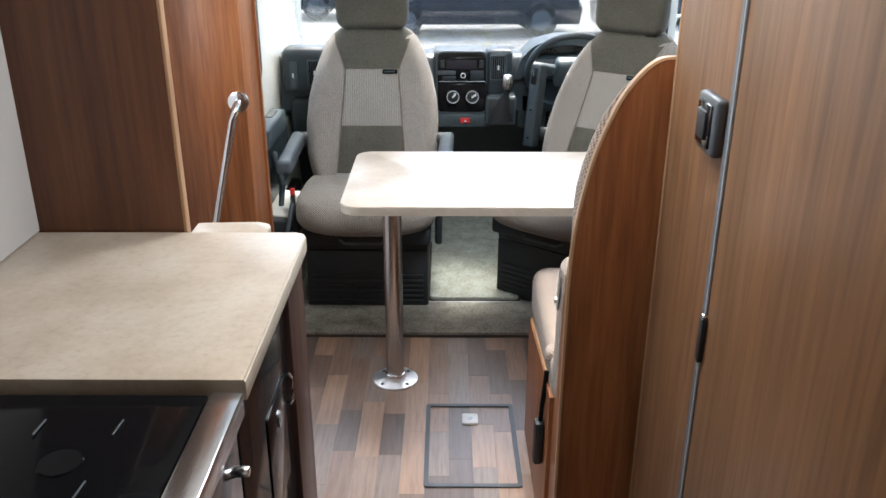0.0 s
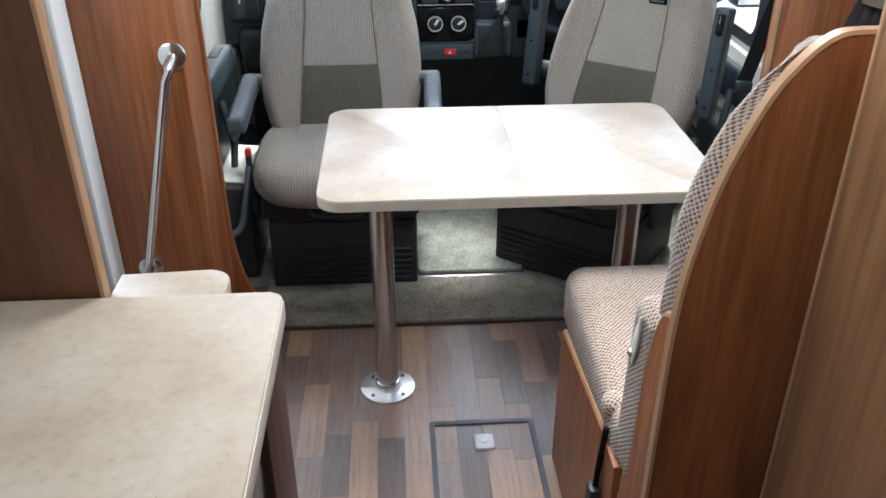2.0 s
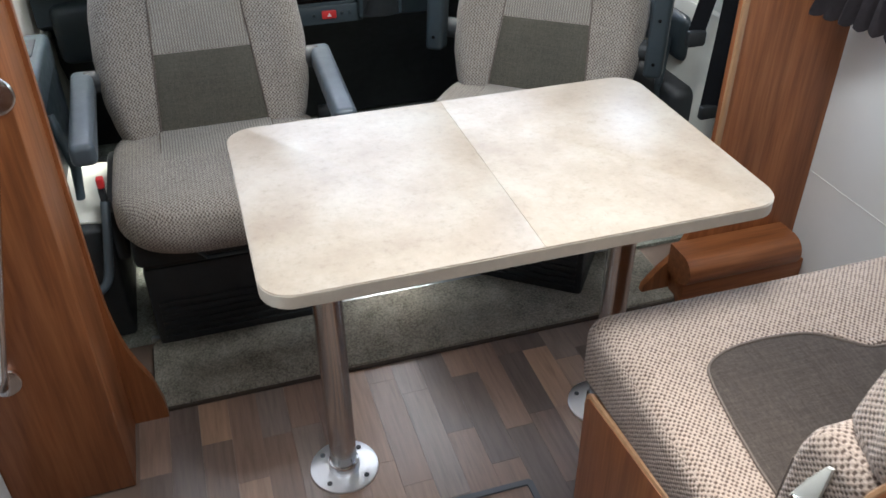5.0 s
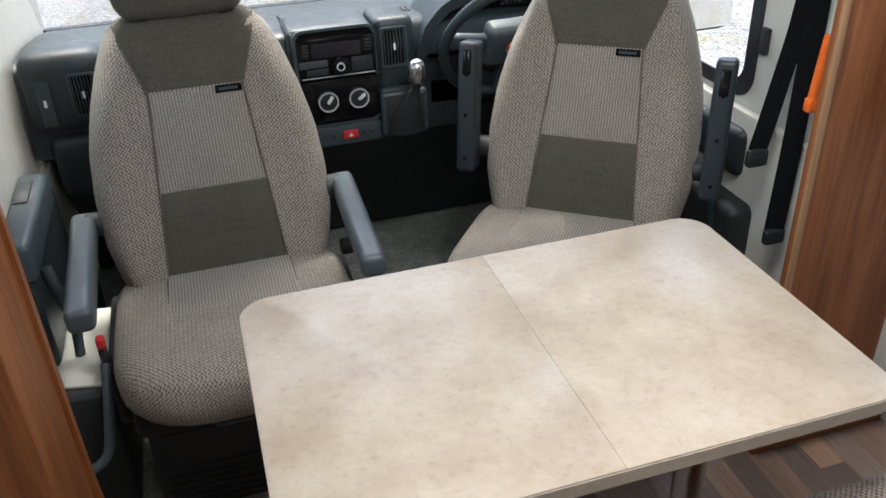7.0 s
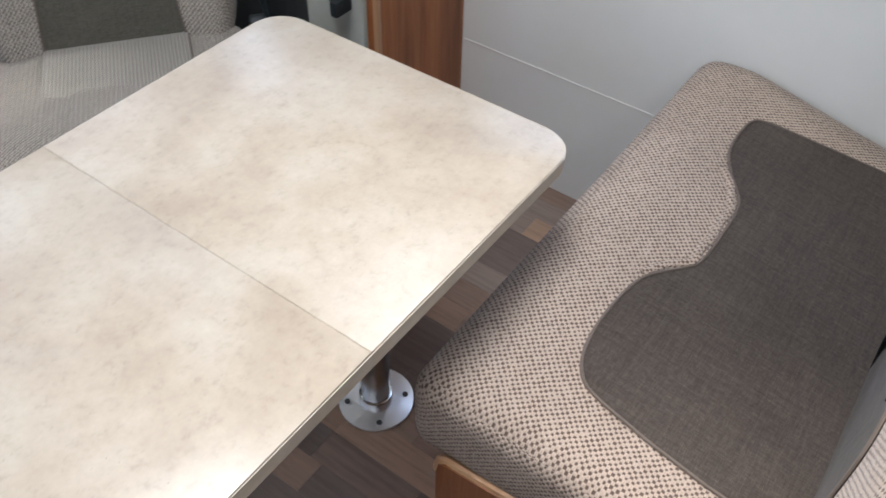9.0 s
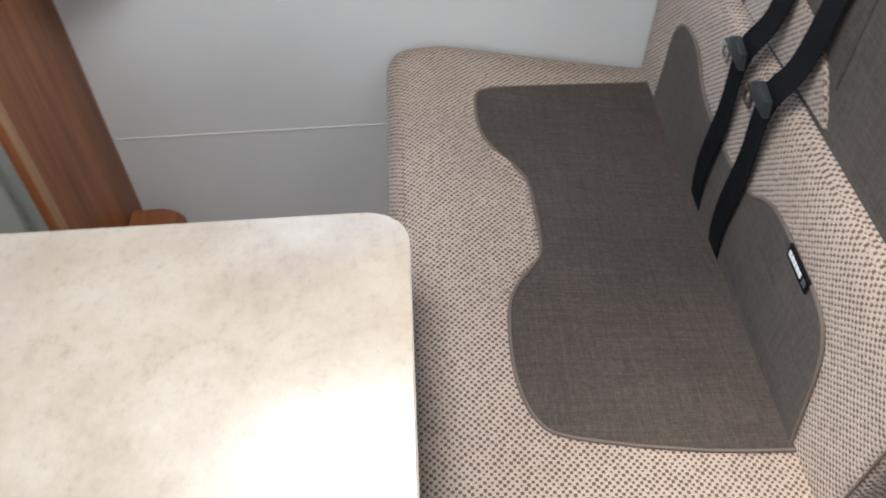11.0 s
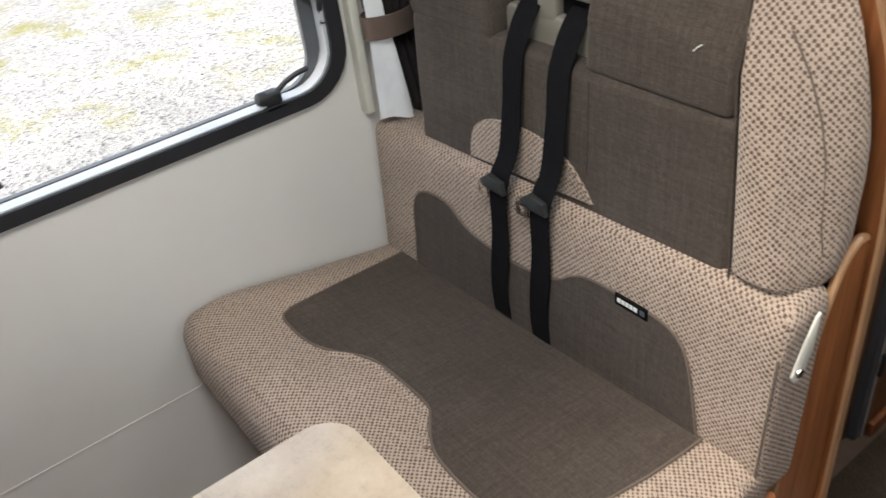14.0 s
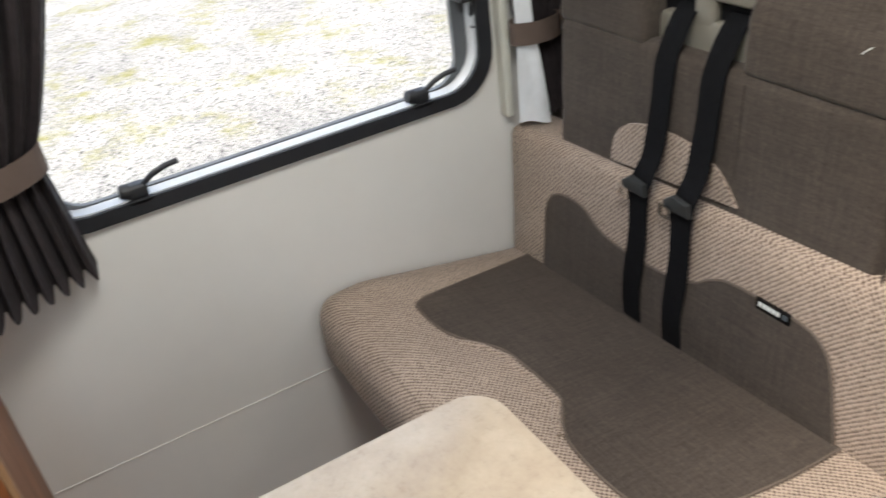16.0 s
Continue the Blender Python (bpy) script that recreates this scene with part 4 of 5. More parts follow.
def seat_belt(x_top, x_mid, x_bot, buckle_z):
    """A webbing strap from the guide down into the seat, with its tongue."""
    t = thing("seat_belt", (x_bot, 1.41, 0.50), "black lap belt webbing hanging over the backrest", "seat belt", "bench belts")
    yt = gy + 0.026
    line = [(x_top, gy + 0.006, 1.104), (x_top, yt + 0.002, 1.090), (x_top + 0.002, 1.338, 1.050), (x_top + 0.003, 1.352, 1.010), ((x_top + x_mid) / 2, 1.362, 0.93), (x_mid, 1.374, 0.85), (x_mid + 0.002, 1.400, 0.795),
            ((x_mid + x_bot) / 2, 1.402, 0.68), (x_bot, 1.410, 0.57), (x_bot, 1.404, 0.48)]
    pts = smooth_line(line, 5)
    bm = bmesh.new()
    rows = []
    for i, p in enumerate(pts):
        d = (pts[min(i + 1, len(pts) - 1)] - pts[max(i - 1, 0)]).normalized()
        n = Vector((1, 0, 0)).cross(d).normalized()
        w = 0.0235 + 0.0006 * math.sin(i * 0.9)
        rows.append([bm.verts.new(p + Vector((s * w, 0, 0)) + n * q) for s, q in ((-1, -0.0008), (1, -0.0008), (1, 0.0008), (-1, 0.0008))])
    for a, b in zip(rows, rows[1:]):
        for k in range(4):
            bm.faces.new((a[k], a[(k + 1) % 4], b[(k + 1) % 4], b[k]))
    part("webbing", bm, "belt", t)
    tongue = slab([(-0.028, -0.010), (0.028, -0.010), (0.034, 0.004), (0.012, 0.020), (-0.024, 0.014)], lambda u, v: Vector((x_mid + 0.004 + u, 1.404, buckle_z + v)), (0, 0.010, 0), 0.003)
    part("tongue", tongue, "black", t, "black plastic tongue")
    part("latch_plate", ring_slab([(x_mid + 0.018 + u, v) for u, v in rounded_rect(0, 0.030, buckle_z - 0.030, buckle_z - 0.004, 0.004, 3)],
                                  [(x_mid + 0.018 + u, v) for u, v in rounded_rect(0.008, 0.022, buckle_z - 0.024, buckle_z - 0.009, 0.003, 3)], xz(1.411), (0, 0.003, 0)), "chrome", t, "steel latch plate")
    return t


seat_belt(0.932, 0.938, 0.951, 0.797)
seat_belt(0.826, 0.832, 0.842, 0.800)

# ---------------------------------------------------------------- kitchen
top = thing("worktop", (-0.47, 0.95, 0.86), "mottled sandstone laminate kitchen worktop", "worktop")
wo = [(WALL_L + 0.004, 0.674), (-0.167, 0.674)] + [(-0.187 + 0.020 * math.cos(radians(a)), 1.236 + 0.020 * math.sin(radians(a))) for a in range(0, 91, 15)] + [(WALL_L + 0.004, 1.256)]
part("slab", slab(wo, xy(0.866), (0, 0, 0.034), 0.003), "worktop", top)
part("edge_band", B(-0.169, -0.1655, 0.674, 1.238, 0.866, 0.897, 0.001), "worktop_edge", top, "pale edge band")
flap = thing("worktop_flap", (-0.35, 1.29, 0.86), "pale laminate flap at the worktop end", "flap")
fo = [(-0.413, 1.262), (-0.252, 1.262)] + [(-0.282 + 0.030 * math.cos(radians(a)), 1.304 + 0.030 * math.sin(radians(a))) for a in range(0, 91, 15)] + [(-0.413, 1.330)]
part("leaf", slab(fo, xy(0.868), (0, 0, 0.026), 0.003), "worktop", flap)
part("hinge", B(-0.40, -0.30, 1.2565, 1.262, 0.87, 0.885), "steel", flap)

unit = thing("kitchen_unit", (-0.47, 0.95, 0), "walnut kitchen unit under the worktop, shade put into its colour", "cabinet")
part("body", B(WALL_L + 0.006, -0.205, 0.665, 1.235, 0.0, 0.864), "wood_shaded", unit)
part("end_stile", B(-0.205, -0.178, 1.075, 1.236, 0.0, 0.864, 0.003), "stile", unit, "red-brown end stile")
udoor = part("door", B(-0.205, -0.185, 0.680, 1.054, 0.10, 0.855, 0.004), "oven", unit, "black gloss door")
part("handle", tube([(-0.184, 1.045, 0.622), (-0.178, 1.045, 0.632), (-0.176, 1.045, 0.655), (-0.178, 1.045, 0.678), (-0.184, 1.045, 0.688)], 0.004), "chrome", udoor)
part("vent_panel", B(-0.185, -0.1815, 0.845, 0.995, 0.50, 0.715, 0.001), "gloss_black", udoor)
part("latch", ring_slab(rounded_rect(0.918, 0.936, 0.648, 0.680, 0.008, 4), rounded_rect(0.922, 0.932, 0.653, 0.675, 0.004, 4), yz(-0.182), (0.004, 0, 0)), "chrome", udoor, "small oval latch")

hob = thing("hob", (-0.47, 0.37, 0.86), "black glass hob with a brushed steel front rail", "hob")
part("glass_lid", B(WALL_L + 0.006, -0.216, 0.08, 0.660, 0.868, 0.884, 0.004), "hob", hob)
part("steel_rail", B(-0.212, -0.166, 0.08, 0.659, 0.850, 0.890, 0.004), "steel", hob, "brushed steel rail")
for x, y in ((-0.36, 0.50), (-0.62, 0.50), (-0.36, 0.24), (-0.62, 0.24)):
    part("burner", cyl((x, y, 0.883), (x, y, 0.886), 0.030, 0.027, 20), "hob", hob)
    for dx in (-0.06, 0.045):
        for dy in (-0.055, 0.075):
            part("pan_support", tube([(x + dx, y + dy - 0.017, 0.8865), (x + dx + 0.002, y + dy + 0.017, 0.8865)], 0.0014, 6), "slate", hob)
cook = thing("cooker", (-0.47, 0.37, 0), "black glass cooker under the hob", "cooker")
part("body", B(WALL_L + 0.006, -0.200, 0.08, 0.655, 0.0, 0.848), "black", cook)
cd = part("door", B(-0.200, -0.178, 0.10, 0.648, 0.30, 0.835, 0.004), "oven", cook, "black glass oven door")
for y in (0.28, 0.45, 0.628):
    part("knob", cyl((-0.178, y, 0.775), (-0.160, y, 0.775), 0.009, 0.008, 16, bev=0.002), "chrome", cd)

kp = thing("kitchen_side_panel", (-0.61, 1.27, 0), "walnut side panel at the worktop end, shade put into its colour", "panel")
part("panel", B(-0.778, -0.422, 1.260, 1.280, 0.0, 1.95), "wood_shaded", kp)
part("edge_band", B(-0.422, -0.415, 1.258, 1.282, 0.0, 1.95, 0.002), "edge", kp, "pale edge band")

rail = thing("grab_rail", (-0.6, 2.22, 0.37), "chrome grab rail on the pillar panel", "grab rail")
a, b = Vector((-0.531, 2.205, 0.955)), Vector((-0.678, 2.205, 0.375))
off = Vector((0, 0.044, 0))
u = (b - a).normalized()
part("bar", tube([a + off, a + off * 0.5 + u * 0.005, a + u * 0.022, a + u * 0.05, b - u * 0.05, b - u * 0.022, b + off * 0.5 - u * 0.005, b + off], 0.0125, 14), "chrome", rail)
for p in (a, b):
    part("flange", cyl(p + Vector((0, 0.033, 0)), p + Vector((0, 0.046, 0)), 0.034, seg=28, bev=0.005), "chrome", rail)

sw = thing("light_switch", (0.53, 0.878, 1.185), "dark rocker switch in a grey frame on the washroom wall", "switch")
part("frame", B(0.512, 0.531, 0.832, 0.922, 1.182, 1.270, 0.007, 3), "slate", sw)
part("rocker", B(0.508, 0.514, 0.845, 0.909, 1.193, 1.259, 0.003), "gloss_black", sw, "dark rocker plate")
part("key", B(0.504, 0.510, 0.857, 0.897, 1.204, 1.248, 0.003), "rubber", sw)

# ---------------------------------------------------------------- cab seats (local frame: faces -y, origin on the floor)
HW = [(0.40, 0.215), (0.46, 0.255), (0.55, 0.276), (0.66, 0.282), (0.76, 0.274), (0.86, 0.250), (0.94, 0.222), (1.00, 0.192), (1.035, 0.150), (1.055, 0.090)]


def half_width(z):
    return float(np.interp(z, [a for a, _ in HW], [b for _, b in HW]))


def back_front(x, z):
    """The front of the backrest: reclined, with raised side bolsters."""
    r = min(1.0, abs(x) / half_width(z))
    lumbar = -0.014 * math.exp(-((z - 0.58) / 0.12) ** 2)
    bol = -0.038 * min(1.0, max(0.0, (r - 0.48) / 0.34)) ** 2 * min(1, max(0, (1.0 - z) / 0.12))
    return 0.115 + (z - 0.42) * 0.40 + lumbar + bol + 0.075 * r ** 9


def cab_seat(label):
    t = thing("cab_seat", (0, 0, 0), label, "seat", "cab seats")
    bm = bmesh.new()
    zs = [0.40 + 0.655 * i / 26 for i in range(27)]
    rings = []
    for z in zs:
        hw = half_width(z)
        xs = [hw * math.sin(math.pi / 2 * (i / 12)) for i in range(-12, 13)]
        shrink = max(0.0, (z - 1.0) / 0.055) * 0.03 + max(0.0, (0.44 - z) / 0.04) * 0.02
        front = [(x, back_front(x, z) + shrink) for x in xs]
        bk = 0.115 + (z - 0.42) * 0.40 + 0.145
        back = [(x, bk - shrink - 0.055 * (abs(x) / hw) ** 8) for x in xs[::-1]]
        rings.append([bm.verts.new((x, y, z)) for x, y in front + back])
    n = len(rings[0])
    for p, q in zip(rings, rings[1:]):
        for k in range(n):
            bm.faces.new((p[k], p[(k + 1) % n], q[(k + 1) % n], q[k]))
    bm.faces.new(rings[0][::-1])
    bm.faces.new(rings[-1])
    part("backrest", bm, "fabric_seat", t)
    lerp = lambda z, a, b, u, v: a + (b - a) * (z - u) / (v - u)
    yk = lambda z: lerp(z, 0.112, 0.168, 0.885, 1.02) if z < 1.02 else 0.168 - (z - 1.02) * 1.6
    part("yoke", patch(back_front, lambda z: -yk(z), yk, 0.886, 1.050, 14, 10), "suede_seat", t, "olive suede shoulder panel")
    part("centre_panel", patch(back_front, lambda z: -lerp(z, 0.128, 0.112, 0.655, 0.882), lambda z: lerp(z, 0.128, 0.112, 0.655, 0.882), 0.668, 0.882, 14, 10), "fabric_rib", t, "ribbed beige centre panel")
    part("lumbar_panel", patch(back_front, lambda z: -lerp(z, 0.150, 0.128, 0.42, 0.651), lambda z: lerp(z, 0.150, 0.128, 0.42, 0.651), 0.42, 0.664, 14, 10), "suede_seat", t, "olive suede lower panel")
    for s in (-1, 1):
        seam = [(s * (0.150 - 0.038 * (z - 0.42) / 0.46), back_front(s * 0.13, z) - 0.004, z) for z in (0.42, 0.55, 0.65, 0.77, 0.88)] + \
               [(s * yk(z), back_front(s * yk(z), z) - 0.003, z) for z in (0.93, 0.98, 1.02)]
        part("piping", tube(seam, 0.0022, 6), "piping", t)
    ty = back_front(0.07, 0.875) - 0.010
    tg = part("tag", B(0.045, 0.108, ty, ty + 0.004, 0.868, 0.886, 0.001), "gloss_black", t, "small black maker's tag")
    part("tag_print", B(0.052, 0.098, ty - 0.0012, ty, 0.874, 0.881), "dash_pale", tg)
    hb = cushion_box(-0.155, 0.155, 0.325, 0.440, 1.040, 1.265, 0.048, 4)
    for v in hb.verts:
        v.co.y += 0.02 * (v.co.z - 1.18) + 0.25 * v.co.x ** 2 * 1.5
        v.co.x *= 1.0 - 0.25 * max(0.0, 1.14 - v.co.z)
    part("headrest", hb, "suede_seat", t, "olive suede headrest")
    part("neck_band", B(-0.085, 0.085, 0.355, 0.420, 1.020, 1.060, 0.012), "suede_seat", t)
    # seat cushion
    cu = bmesh.new()
    levels = []
    for z, inset in ((0.352, 0.060), (0.358, 0.034), (0.370, 0.012), (0.392, 0.0), (0.420, 0.0), (0.446, 0.008), (0.464, 0.024), (0.475, 0.048), (0.481, 0.080), (0.483, 0.130), (0.482, 0.190)):
        ring = []
        for k in range(48):
            a = 2 * math.pi * k / 48
            c, q = math.cos(a), math.sin(a)
            p = 0.62 if q < 0 else 0.34
            x, y = 0.284 * math.copysign(abs(c) ** p, c), math.copysign(abs(q) ** p, q)
            y = -0.035 + (0.300 if y < 0 else 0.268) * y
            f = min(1.0, max(0.0, (y + 0.32) / 0.55))
            x, y = x * (1 - inset / 0.284), -0.035 + (y + 0.035) * (1 - inset / 0.29)
            r = abs(x) / 0.28
            lift = (0.016 * max(0.0, r - 0.45) + 0.014 * (1 - f) ** 2 - 0.012 * f) if z > 0.43 else 0.0
            ring.append(cu.verts.new((x, y, z + lift)))
        levels.append(ring)
    for p, q in zip(levels, levels[1:]):
        for k in range(48):
            cu.faces.new((p[k], p[(k + 1) % 48], q[(k + 1) % 48], q[k]))
    cu.faces.new(levels[0][::-1])
    cu.faces.new(levels[-1])
    part("seat", cu, "fabric_seat", t)
    ci = slab(rounded_rect(-0.148, 0.148, -0.105, 0.20, 0.04, 5), lambda u, w: Vector((u, w, 0.4715 - 0.024 * (w + 0.1))), (0, 0, 0.0125), 0.005, 3)
    part("seat_centre", ci, "fabric_rib", t, "ribbed beige seat centre")
    part("seat_seam", tube([(-0.150, 0.16, 0.473), (-0.150, -0.08, 0.479), (-0.165, -0.13, 0.483), (-0.21, -0.21, 0.475), (-0.245, -0.26, 0.440)], 0.0022, 6), "piping", t)
    part("seat_seam", tube([(0.150, 0.16, 0.473), (0.150, -0.08, 0.479), (0.165, -0.13, 0.483), (0.21, -0.21, 0.475), (0.245, -0.26, 0.440)], 0.0022, 6), "piping", t)
    # plinth
    part("seat_pan", B(-0.255, 0.255, -0.235, 0.26, 0.290, 0.362, 0.015), "black", t)
    part("swivel_plate", B(-0.24, 0.24, -0.20, 0.24, 0.262, 0.288, 0.004), "black", t)
    pb = B(-0.245, 0.245, -0.200, 0.25, 0.008, 0.260, 0.012)
    base = part("base", pb, "black", t, "black moulded seat base")
    for k in range(6):
        part("rib", B(-0.225, 0.225, -0.206, -0.198, 0.035 + k * 0.022, 0.045 + k * 0.022, 0.002), "black", base)
    part("lever", tube([(-0.10, -0.235, 0.318), (-0.08, -0.262, 0.314), (0.06, -0.262, 0.314), (0.08, -0.235, 0.318)], 0.006, 8), "dash_pale", t)
    part("side_cover", B(-0.305, -0.270, -0.12, 0.22, 0.25, 0.40, 0.012), "black", t, "black side cover")
    part("side_cover", B(0.270, 0.300, -0.12, 0.22, 0.25, 0.40, 0.012), "black", t, "black side cover")
    part("recline_knob", cyl((0.285, 0.15, 0.46), (0.320, 0.15, 0.46), 0.022, bev=0.004), "black", t)
    return t


def strap_bar(points, r):
    """A smooth bent bar."""
    return tube(smooth_line(points, 5), r, 10)


def armrest(parent, s, raised):
    zz = 0.552
    if raised:
        bm = cushion_box(-0.026, 0.026, -0.035, 0.030, 0.0, 0.355, 0.012, 2)
        bm.transform(pose(s * 0.325, 0.170, zz, -8, 0, 0))
        o = part("armrest", bm, "dash", parent, "dark armrest folded up")
        for z in (0.04, 0.16, 0.27):
            sb = cyl((0, -0.036, z), (0, -0.030, z), 0.005, seg=10)
            sb.transform(pose(s * 0.325, 0.170, zz, -8, 0, 0))
            part("screw", sb, "gloss_black", o)
        sb = B(-0.012, 0.012, -0.039, -0.033, 0.27, 0.335, 0.003)
        sb.transform(pose(s * 0.325, 0.170, zz, -8, 0, 0))
        part("recess", sb, "gloss_black", o)
    else:
        bm = cushion_box(-0.029, 0.029, -0.225, 0.235, 0.572, 0.628, 0.016, 2)
        bm.transform(pose(s * 0.312, 0.02, 0, 0, 0, -s * 2))
        o = part("armrest", bm, "arm", parent, "grey plastic armrest folded down")
    part("arm_pivot", cyl((s * 0.265, 0.23, 0.60), (s * 0.315, 0.23, 0.60), 0.030, bev=0.004), "black", parent)


p_seat = cab_seat("beige cab seat turned to the table, armrests down")
armrest(p_seat, -1, False)
armrest(p_seat, 1, False)
p_seat.matrix_basis = pose(-0.190, 2.905, 0, 0, 0, 0)
d_seat = cab_seat("beige driver seat turned to the table, armrests up")
armrest(d_seat, -1, True)
armrest(d_seat, 1, True)
d_seat.matrix_basis = pose(0.653, 2.865, 0, 0, 0, -37)

part("height_lever", strap_bar([(-0.300, -0.10, 0.420), (-0.312, -0.16, 0.330), (-0.330, -0.20, 0.250), (-0.372, -0.22, 0.225)], 0.012), "arm", p_seat, "long grey seat lever")
anchor = thing("belt_anchor", (-0.515, 2.86, 0.30), "red belt buckle beside the passenger seat", "buckle")
part("stalk", B(-0.502, -0.488, 2.82, 2.86, 0.30, 0.45, 0.004), "black", anchor)
part("button", B(-0.500, -0.482, 2.812, 2.834, 0.452, 0.480, 0.004), "red", anchor, "red release button")
paper = thing("document", (-0.53, 2.98, 0.30), "cream folded papers beside the seat", "papers")
part("sheet", slab([(-0.625, 2.83), (-0.485, 2.80), (-0.49, 3.12), (-0.625, 3.15)], xy(0.36), (0, 0, 0.006), 0.001), "cream", paper)
part("holder", cushion_box(-0.640, -0.495, 2.78, 3.14, 0.008, 0.358, 0.012, 2), "black", paper, "black plastic holder")

# ---------------------------------------------------------------- dashboard
dash = thing("dashboard", (0.30, 3.8, 0.4), "charcoal moulded van dashboard", "dashboard")
prof = [(3.50, 0.64), (3.50, 0.80), (3.505, 0.870), (3.52, 0.888), (3.56, 0.898), (3.75, 0.885), (4.00, 0.845), (4.23, 0.80), (4.23, 0.45), (3.72, 0.45), (3.62, 0.58)]
part("body", slab(prof, lambda u, w: Vector((-0.640, u, w)), (1.86, 0, 0), 0.006), "dash", dash)
part("knee_panel", slab([(3.60, 0.57), (3.66, 0.60), (4.20, 0.60), (4.20, 0.02), (3.95, 0.02), (3.85, 0.30)], lambda u, w: Vector((-0.640, u, w)), (1.86, 0, 0)), "black", dash)
part("left_pod", B(-0.625, -0.415, 3.455, 3.60, 0.720, 0.934, 0.040, 4), "dash", dash)
part("left_lower", B(-0.598, -0.30, 3.47, 3.70, 0.52, 0.705, 0.03, 3), "dash", dash)
part("centre_console", B(0.068, 0.306, 3.440, 3.62, 0.575, 0.925, 0.020, 3), "dash", dash)
part("console_top", slab([(3.437, 0.898), (3.443, 0.914), (3.465, 0.924), (3.56, 0.922), (3.70, 0.902), (3.85, 0.86)], lambda u, w: Vector((0.076, u, w)), (0.224, 0, 0), 0.012, 3), "dash", dash)
part("console_rim", ring_slab(rounded_rect(0.078, 0.310, 0.640, 0.925, 0.030), rounded_rect(0.086, 0.302, 0.648, 0.917, 0.024), xz(3.430), (0, 0.012, 0)), "dash_pale", dash, "grey console rim")
part("console_face", slab(rounded_rect(0.086, 0.302, 0.648, 0.917, 0.024), xz(3.434), (0, 0.008, 0)), "gloss_black", dash, "gloss black console face")
part("right_pod", B(0.308, 0.425, 3.435, 3.60, 0.720, 0.930, 0.022, 3), "dash", dash)
part("switch_strip", B(0.090, 0.325, 3.428, 3.45, 0.578, 0.640, 0.008), "dash_pale", dash, "grey switch strip")
part("side_panel", B(0.310, 0.445, 3.422, 3.60, 0.590, 0.735, 0.020), "dash_pale", dash)
part("fuse_cover", B(0.452, 0.60, 3.50, 3.62, 0.55, 0.74, 0.03), "dash", dash)

radio = thing("radio", (0.205, 3.43, 0.76), "gloss black car radio with a round dial", "radio")
part("fascia", B(0.096, 0.316, 3.424, 3.445, 0.756, 0.872, 0.006), "gloss_black", radio)
part("display", B(0.135, 0.272, 3.421, 3.425, 0.818, 0.858, 0.002), "screen", radio, "dark display")
part("button_row", B(0.098, 0.178, 3.420, 3.425, 0.793, 0.812, 0.002), "arm", radio)
for k in range(4):
    part("button", B(0.110 + k * 0.0, 0.128, 3.420, 3.425, 0.826 + k * 0.009, 0.832 + k * 0.009, 0.001), "dash", radio)
    part("button", B(0.284, 0.303, 3.420, 3.425, 0.826 + k * 0.009, 0.832 + k * 0.009, 0.001), "dash", radio)
part("lower_buttons", B(0.118, 0.178, 3.420, 3.425, 0.770, 0.788, 0.002), "dash", radio)
part("lower_buttons", B(0.244, 0.304, 3.420, 3.425, 0.770, 0.812, 0.002), "dash", radio)
part("trim_line", B(0.102, 0.310, 3.4215, 3.425, 0.7615, 0.7645, 0.001), "silver", radio, "bright trim line")
part("dial", cyl((0.211, 3.426, 0.793), (0.211, 3.408, 0.793), 0.027, 0.025, 28, bev=0.003), "gloss_black", radio)
part("dial_ring", cyl((0.211, 3.409, 0.793), (0.211, 3.405, 0.793), 0.012, seg=24), "bar", radio, "bright dial ring")
part("dial_cap", cyl((0.211, 3.406, 0.793), (0.211, 3.403, 0.793), 0.008, seg=20), "gloss_black", radio)
radio.matrix_basis = Matrix.Translation((-0.01, 0, 0.028)) @ radio.matrix_basis

hvac = thing("heater_panel", (0.205, 3.43, 0.64), "gloss black heater panel with two dials", "heater controls")
part("fascia", B(0.096, 0.320, 3.424, 3.445, 0.628, 0.752, 0.008), "gloss_black", hvac)
for x in (0.166, 0.254):
    kn = part("knob", cyl((x, 3.426, 0.694), (x, 3.405, 0.694), 0.028, 0.026, 28, bev=0.003), "black", hvac)
    part("knob_ring", ring_slab([(x + 0.029 * math.cos(2 * math.pi * i / 28), 0.694 + 0.029 * math.sin(2 * math.pi * i / 28)) for i in range(28)],
                                [(x + 0.025 * math.cos(2 * math.pi * i / 28), 0.694 + 0.025 * math.sin(2 * math.pi * i / 28)) for i in range(28)], xz(3.402), (0, 0.004, 0)), "silver", kn, "bright knob ring")
    gr = B(-0.0045, 0.0045, -0.008, 0.0, -0.004, 0.021, 0.002)
    gr.transform(pose(x, 3.404, 0.694, 0, 35 if x < 0.2 else 55, 0))
    part("grip", gr, "bar", kn)
hvac.matrix_basis = Matrix.Translation((-0.01, 0, 0.03)) @ hvac.matrix_basis

hz = thing("hazard_switch", (0.211, 3.425, 0.59), "red hazard switch in the dashboard strip", "switch")
part("button", B(0.190, 0.236, 3.420, 3.430, 0.580, 0.606, 0.004), "red", hz)
part("mark", slab([(0.206, 0.588), (0.220, 0.588), (0.213, 0.600)], xz(3.4192), (0, 0.001, 0)), "bar", hz)
for x in (0.160, 0.250, 0.272):
    part("small_switch", B(x, x + 0.010, 3.424, 3.43, 0.588, 0.598, 0.002), "dash", hz)
hz.matrix_basis = Matrix.Translation((0.0, 0, 0.018)) @ hz.matrix_basis

